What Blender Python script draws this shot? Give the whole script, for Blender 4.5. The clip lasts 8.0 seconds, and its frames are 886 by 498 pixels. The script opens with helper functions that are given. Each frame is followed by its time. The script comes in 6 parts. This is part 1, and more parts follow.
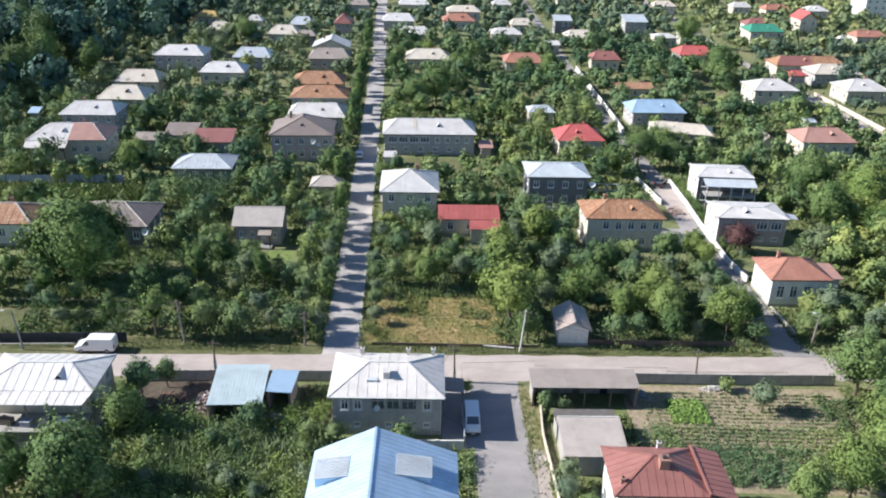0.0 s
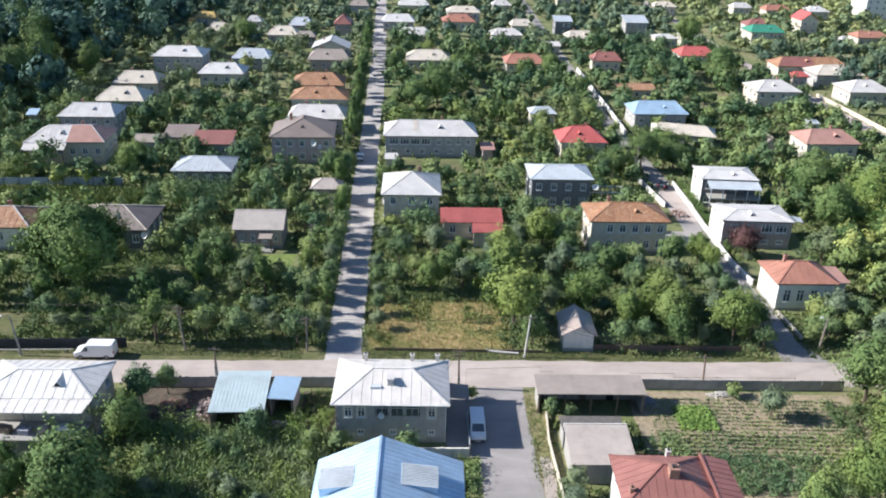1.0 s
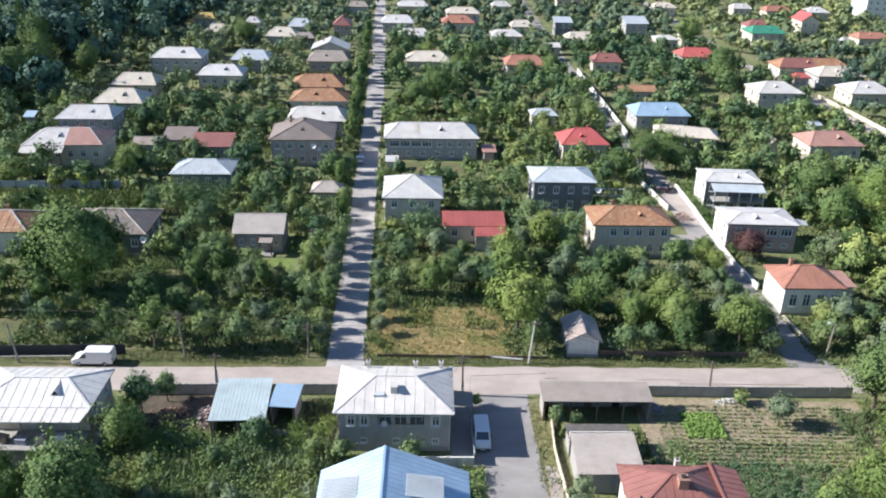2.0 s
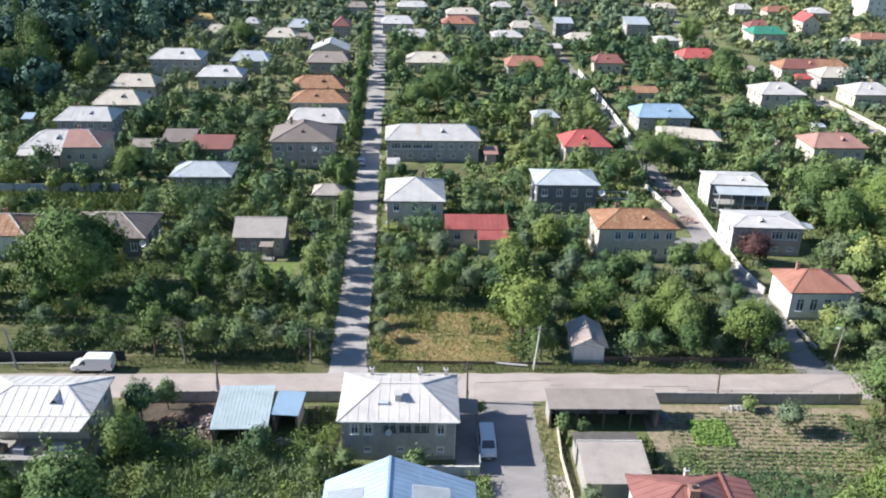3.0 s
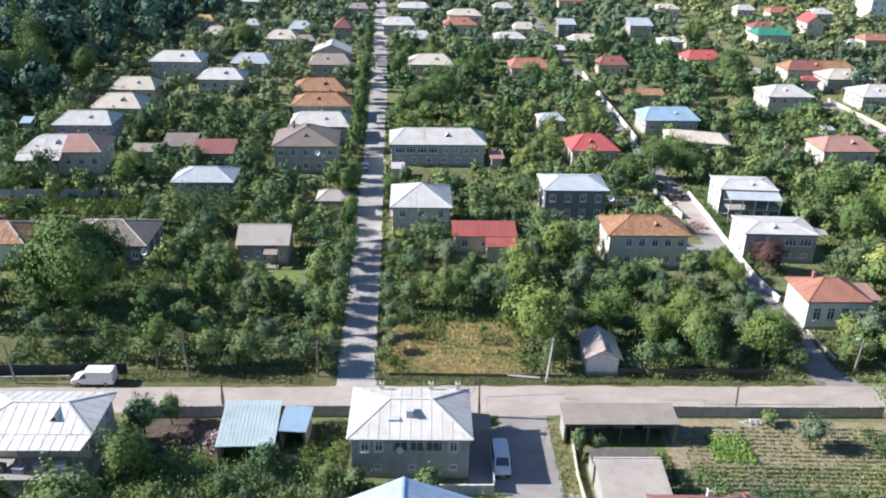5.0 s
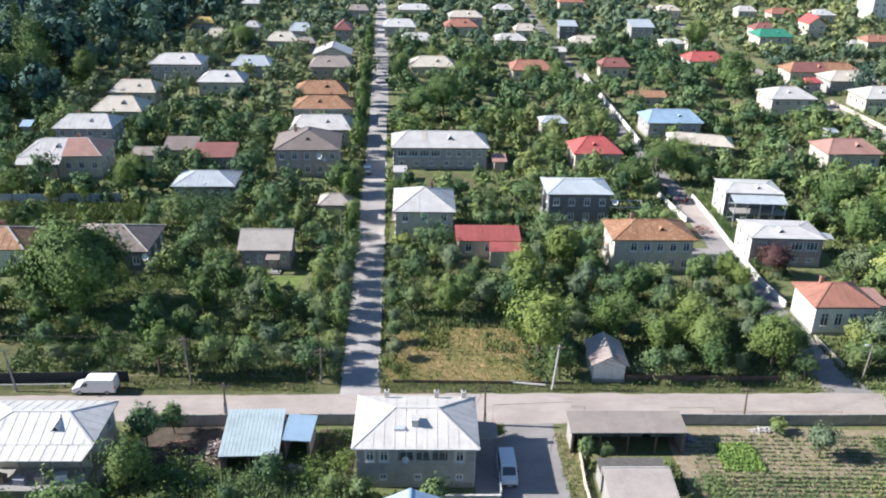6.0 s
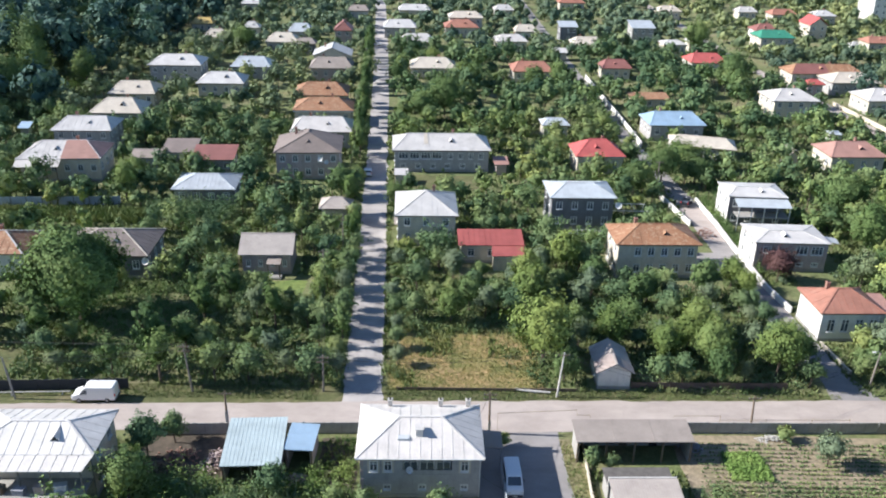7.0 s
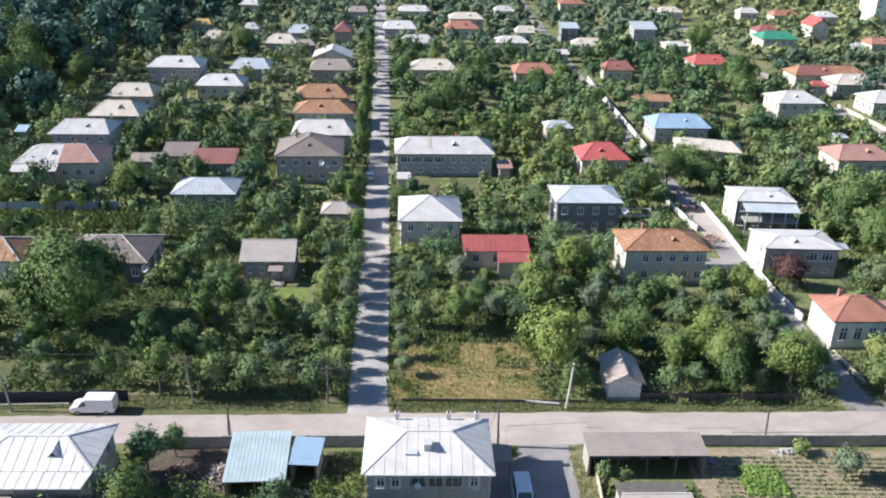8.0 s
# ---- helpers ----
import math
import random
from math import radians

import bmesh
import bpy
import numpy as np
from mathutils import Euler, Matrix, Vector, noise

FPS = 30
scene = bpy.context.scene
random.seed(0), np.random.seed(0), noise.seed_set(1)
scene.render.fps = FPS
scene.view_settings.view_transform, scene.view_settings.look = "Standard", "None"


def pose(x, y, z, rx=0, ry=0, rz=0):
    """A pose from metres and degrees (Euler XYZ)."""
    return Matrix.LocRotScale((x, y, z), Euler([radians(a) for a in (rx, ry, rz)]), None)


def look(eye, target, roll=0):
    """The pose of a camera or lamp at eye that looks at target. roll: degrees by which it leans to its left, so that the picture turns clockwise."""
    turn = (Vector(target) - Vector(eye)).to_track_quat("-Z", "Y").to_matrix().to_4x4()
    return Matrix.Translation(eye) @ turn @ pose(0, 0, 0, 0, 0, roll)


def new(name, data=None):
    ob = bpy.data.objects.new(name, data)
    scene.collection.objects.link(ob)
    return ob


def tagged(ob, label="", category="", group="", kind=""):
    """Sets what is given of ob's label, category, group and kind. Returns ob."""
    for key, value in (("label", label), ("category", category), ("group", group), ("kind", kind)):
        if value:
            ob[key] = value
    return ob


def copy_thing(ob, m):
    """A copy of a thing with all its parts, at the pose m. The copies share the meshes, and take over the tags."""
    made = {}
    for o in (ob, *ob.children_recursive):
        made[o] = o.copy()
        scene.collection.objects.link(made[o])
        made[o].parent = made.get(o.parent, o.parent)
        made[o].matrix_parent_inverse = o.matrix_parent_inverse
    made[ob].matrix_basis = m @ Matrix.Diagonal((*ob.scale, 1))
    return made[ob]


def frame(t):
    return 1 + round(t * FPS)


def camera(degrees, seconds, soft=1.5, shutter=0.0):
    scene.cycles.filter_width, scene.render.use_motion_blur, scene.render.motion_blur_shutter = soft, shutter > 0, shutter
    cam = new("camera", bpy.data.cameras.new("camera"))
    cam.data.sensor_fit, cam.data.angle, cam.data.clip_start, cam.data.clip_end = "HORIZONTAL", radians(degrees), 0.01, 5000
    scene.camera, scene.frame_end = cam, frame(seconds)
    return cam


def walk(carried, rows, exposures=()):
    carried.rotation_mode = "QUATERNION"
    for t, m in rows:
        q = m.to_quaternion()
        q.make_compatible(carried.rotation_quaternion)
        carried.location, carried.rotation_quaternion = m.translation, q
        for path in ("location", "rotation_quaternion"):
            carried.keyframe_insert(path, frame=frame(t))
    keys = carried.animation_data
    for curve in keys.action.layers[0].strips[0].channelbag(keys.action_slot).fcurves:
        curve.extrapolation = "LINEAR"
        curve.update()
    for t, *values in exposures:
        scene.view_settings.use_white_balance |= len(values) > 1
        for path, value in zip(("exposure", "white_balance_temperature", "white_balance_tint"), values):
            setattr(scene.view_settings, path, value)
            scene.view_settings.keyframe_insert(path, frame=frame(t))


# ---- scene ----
cam = camera(56.0, 8.0, soft=2.0)
PATH = [
    (0, (15.522, -96.278, 58.482), (15.525, -94.454, 57.66), 1.4),
    (0.5, (15.148, -95.495, 58.407), (15.154, -93.672, 57.586), 1.4),
    (1, (14.802, -94.873, 58.394), (14.809, -93.049, 57.573), 1.4),
    (1.5, (14.487, -94.145, 58.328), (14.496, -92.321, 57.508), 1.4),
    (3, (13.442, -91.885, 58.311), (13.457, -90.061, 57.492), 1.4),
    (3.5, (13.106, -91.236, 58.331), (13.122, -89.411, 57.511), 1.4),
    (4, (12.823, -90.615, 58.299), (12.84, -88.791, 57.48), 1.4),
    (4.5, (12.358, -89.689, 58.23), (12.376, -87.865, 57.411), 1.4),
    (6, (11.304, -87.682, 58.382), (11.324, -85.856, 57.565), 1.3),
    (6.5, (10.943, -86.995, 58.619), (10.965, -85.17, 57.801), 1.4),
    (7, (10.641, -86.339, 58.651), (10.665, -84.514, 57.833), 1.4),
    (7.5, (10.139, -85.247, 58.63), (10.164, -83.422, 57.812), 1.4),
    (8, (9.591, -83.931, 58.591), (9.62, -82.106, 57.774), 1.4),
]
walk(cam, [(t, look(eye, target, roll)) for t, eye, target, roll in PATH], exposures=[(0, 0.84)])

# ---- world, sun ----
LIGHT = Vector((8.5, -0.35, -5.4)).normalized()
SUN_UP = math.asin(-LIGHT.z)
world = bpy.data.worlds.new("sky")
scene.world = world
world.use_nodes = True
wn = world.node_tree.nodes
sky = wn.new("ShaderNodeTexSky")
sky.sky_type, sky.sun_disc = "NISHITA", False
sky.sun_elevation, sky.sun_rotation = SUN_UP, math.atan2(-LIGHT.x, -LIGHT.y) % (2 * math.pi)
sky.air_density, sky.dust_density, sky.ozone_density, sky.altitude = 1.0, 0.2, 4.0, 1400.0
world.node_tree.links.new(sky.outputs[0], wn["Background"].inputs[0])
wn["Background"].inputs[1].default_value = 0.09
sun_data = bpy.data.lights.new("sun", "SUN")
sun_data.energy, sun_data.angle, sun_data.color = 5.0, radians(0.6), (1.0, 0.96, 0.92)
sun = new("sun", sun_data)
sun.matrix_world = look((0, 0, 200), Vector((0, 0, 200)) + LIGHT)

# ---- materials ----


class Nodes:
    def __init__(self, name):
        self.m = bpy.data.materials.new(name)
        self.m.use_nodes = True
        self.t = self.m.node_tree
        self.p = self.t.nodes["Principled BSDF"]
        self.xyz = self.t.nodes.new("ShaderNodeTexCoord").outputs["Object"]

    def add(self, kind, **keys):
        n = self.t.nodes.new(kind)
        for k, v in keys.items():
            n.inputs[k].default_value = v
        return n

    def link(self, a, b):
        self.t.links.new(a, b)

    def noise(self, scale, detail=4.0, stretch=(1, 1, 1), rough=0.6):
        g = self.add("ShaderNodeMapping")
        g.inputs["Scale"].default_value = stretch
        self.link(self.xyz, g.inputs[0])
        n = self.add("ShaderNodeTexNoise", Scale=scale, Detail=detail, Roughness=rough)
        self.link(g.outputs[0], n.inputs["Vector"])
        return n.outputs["Fac"]

    def ramp(self, fac, stops):
        r = self.t.nodes.new("ShaderNodeValToRGB")
        els = r.color_ramp.elements
        while len(els) < len(stops):
            els.new(0.5)
        for e, (p, c) in zip(els, stops):
            e.position, e.color = p, (*c, 1) if len(c) == 3 else c
        self.link(fac, r.inputs[0])
        return r.outputs[0]

    def mix(self, fac, a, b, blend="MIX"):
        n = self.t.nodes.new("ShaderNodeMix")
        n.data_type, n.blend_type = "RGBA", blend
        for socket, v in ((n.inputs[0], fac), (n.inputs[6], a), (n.inputs[7], b)):
            if isinstance(v, bpy.types.NodeSocket):
                self.link(v, socket)
            elif isinstance(v, (int, float)):
                socket.default_value = v
            else:
                socket.default_value = (*v, 1)
        return n.outputs[2]

    def bump(self, height, strength, distance=0.05):
        b = self.add("ShaderNodeBump", Strength=strength, Distance=distance)
        self.link(height, b.inputs["Height"])
        self.link(b.outputs[0], self.p.inputs["Normal"])

    def done(self, colour, rough=0.8, metal=0.0):
        if isinstance(colour, bpy.types.NodeSocket):
            self.link(colour, self.p.inputs["Base Color"])
        else:
            self.p.inputs["Base Color"].default_value = (*colour, 1)
        self.p.inputs["Roughness"].default_value = rough
        self.p.inputs["Metallic"].default_value = metal
        return self.m


def grey(f):
    return (f, f, f)


def shade(c, k):
    return tuple(min(1, v * k) for v in c)


def plain(name, c, rough=0.7, metal=0.0, scale=1.3, spread=0.25, bump=0.15):
    n = Nodes(name)
    a = n.ramp(n.noise(scale), [(0.3, shade(c, 1 - spread)), (0.7, shade(c, 1 + spread * 0.5))])
    fine = n.noise(scale * 14, 3)
    col = n.mix(0.35, a, n.ramp(fine, [(0.3, shade(c, 0.75)), (0.7, shade(c, 1.15))]))
    n.bump(fine, bump, 0.02)
    return n.done(col, rough, metal)


def sheet_roof(name, c, stain, amount=0.5, rough=0.45, metal=0.0):
    """Painted or galvanised sheet metal with faded patches, streaks and rust."""
    n = Nodes(name)
    tone = n.ramp(n.noise(0.35, 5), [(0.3, shade(c, 0.86)), (0.65, shade(c, 1.06))])
    streak = n.noise(1.6, 6, (1.0, 1.0, 0.6), 0.75)
    edge = 0.74 - 0.24 * amount
    mask = n.ramp(streak, [(edge, grey(0)), (edge + 0.13, grey(0.85))])
    col = n.mix(mask, tone, stain)
    fine = n.ramp(n.noise(7, 3), [(0.25, grey(0.8)), (0.7, grey(1.0))])
    col = n.mix(0.6, col, fine, "MULTIPLY")
    broad = n.ramp(n.noise(0.55, 7, (1, 1, 1), 0.75), [(0.35, grey(1.0)), (0.5, grey(0.93)), (0.68, grey(0.7))])
    col = n.mix(0.35 + 0.6 * amount, col, broad, "MULTIPLY")
    info = n.t.nodes.new("ShaderNodeObjectInfo")
    tint = n.ramp(info.outputs["Random"], [(0.0, (0.86, 0.84, 0.82)), (0.5, (1.0, 0.99, 0.97)), (1.0, (0.95, 0.9, 0.86))])
    col = n.mix(0.7, col, tint, "MULTIPLY")
    n.bump(n.noise(2.2, 3), 0.25, 0.05)
    return n.done(col, rough, metal)


def stone_wall(name, c, block=True):
    """Plastered or squared tuff blocks."""
    n = Nodes(name)
    tone = n.ramp(n.noise(0.8, 5), [(0.3, shade(c, 0.78)), (0.7, shade(c, 1.1))])
    col = n.mix(0.4, tone, n.ramp(n.noise(9, 3), [(0.3, shade(c, 0.7)), (0.7, shade(c, 1.2))]))
    stain = n.ramp(n.noise(1.4, 6, (1, 1, 0.25)), [(0.5, grey(1)), (0.75, grey(0.62))])
    col = n.mix(0.6, col, stain, "MULTIPLY")
    if block:
        sep = n.add("ShaderNodeSeparateXYZ")
        n.link(n.xyz, sep.inputs[0])
        s = n.t.nodes.new("ShaderNodeMath")
        s.operation = "ADD"
        n.link(sep.outputs[0], s.inputs[0])
        n.link(sep.outputs[1], s.inputs[1])
        j = n.t.nodes.new("ShaderNodeCombineXYZ")
        n.link(s.outputs[0], j.inputs[0])
        n.link(sep.outputs[2], j.inputs[1])
        b = n.t.nodes.new("ShaderNodeTexBrick")
        for key, v in (("Scale", 1.0), ("Mortar Size", 0.018), ("Brick Width", 0.55), ("Row Height", 0.3), ("Color1", (1, 1, 1, 1)), ("Color2", (0.78, 0.78, 0.78, 1)), ("Mortar", (0.6, 0.6, 0.6, 1))):
            b.inputs[key].default_value = v
        n.link(j.outputs[0], b.inputs["Vector"])
        col = n.mix(0.3, col, b.outputs["Color"], "MULTIPLY")
    n.bump(n.noise(14, 3), 0.3, 0.02)
    return n.done(col, 0.9)


def foliage(name, dark, mid, light, gloss=0.75, spot=0.13):
    """Leaves: tone by tree, by bough and by leaf, with light passing through."""
    n = Nodes(name)
    if not name.startswith("purple"):
        dark, mid, light = [(c[0] * 1.33, c[1] * 1.31, c[2] * 1.28) for c in (dark, mid, light)]
    pos = n.t.nodes.new("ShaderNodeNewGeometry")
    w = n.add("ShaderNodeTexNoise", Scale=spot, Detail=2.0)
    n.link(pos.outputs["Position"], w.inputs["Vector"])
    a = n.ramp(w.outputs["Fac"], [(0.34, dark), (0.5, mid), (0.64, light)])
    b = n.ramp(pos.outputs["Random Per Island"], [(0.0, shade(mid, 0.5)), (0.55, mid), (1.0, shade(light, 1.25))])
    col = n.mix(0.3, a, b)
    info = n.t.nodes.new("ShaderNodeObjectInfo")
    tint = n.ramp(info.outputs["Random"], [(0.0, (0.62, 0.72, 0.78)), (0.35, (0.9, 0.95, 0.98)), (0.75, (1.06, 1.03, 0.92)), (1.0, (1.28, 1.18, 0.92))])
    col = n.mix(0.8, col, tint, "MULTIPLY")
    kind = n.t.nodes.new("ShaderNodeAttribute")
    kind.attribute_name = "tone"
    half = n.t.nodes.new("ShaderNodeMath")
    half.operation = "MULTIPLY_ADD"
    half.inputs[1].default_value = half.inputs[2].default_value = 0.5
    n.link(kind.outputs["Fac"], half.inputs[0])
    species = n.ramp(half.outputs[0], [(0.0, (0.52, 0.64, 0.72)), (0.5, (1.0, 1.0, 1.0)), (1.0, (1.32, 1.2, 0.95))])
    col = n.mix(1.0, col, species, "MULTIPLY")
    n.done(col, gloss)
    n.p.inputs["Specular IOR Level"].default_value = 0.15
    tr = n.t.nodes.new("ShaderNodeBsdfTranslucent")
    n.link(n.mix(1.0, col, (1.22, 1.38, 0.85), "MULTIPLY"), tr.inputs[0])
    mixer = n.t.nodes.new("ShaderNodeMixShader")
    mixer.inputs[0].default_value = 0.07
    n.link(n.p.outputs[0], mixer.inputs[1])
    n.link(tr.outputs[0], mixer.inputs[2])
    n.link(mixer.outputs[0], n.t.nodes["Material Output"].inputs[0])
    return n.m


def road_surface(name, base, dust, crack=0.4):
    n = Nodes(name)
    big = n.ramp(n.noise(0.16, 6), [(0.38, base), (0.62, dust)])
    mid = n.ramp(n.noise(0.7, 6, (0.3, 1, 1), 0.7), [(0.3, grey(0.8)), (0.65, grey(1.06))])
    col = n.mix(0.7, big, mid, "MULTIPLY")
    fine = n.noise(24, 3)
    col = n.mix(0.35, col, n.ramp(fine, [(0.3, grey(0.7)), (0.7, grey(1.15))]), "MULTIPLY")
    v = n.add("ShaderNodeTexVoronoi", Scale=0.22)
    v.feature = "DISTANCE_TO_EDGE"
    n.link(n.xyz, v.inputs["Vector"])
    line = n.ramp(v.outputs["Distance"], [(0.0, grey(1 - crack)), (0.02, grey(1))])
    col = n.mix(0.6, col, line, "MULTIPLY")
    n.bump(fine, 0.3, 0.02)
    return n.done(col, 0.95)


def ground_surface(name, stops, scale=0.09):
    n = Nodes(name)
    a = n.ramp(n.noise(scale, 8, (1, 1, 1), 0.65), stops)
    b = n.ramp(n.noise(1.7, 6, (1, 1, 1), 0.7), [(0.3, grey(0.5)), (0.7, grey(1.25))])
    col = n.mix(0.85, a, b, "MULTIPLY")
    n.bump(n.noise(5, 5), 0.7, 0.15)
    return n.done(col, 1.0)


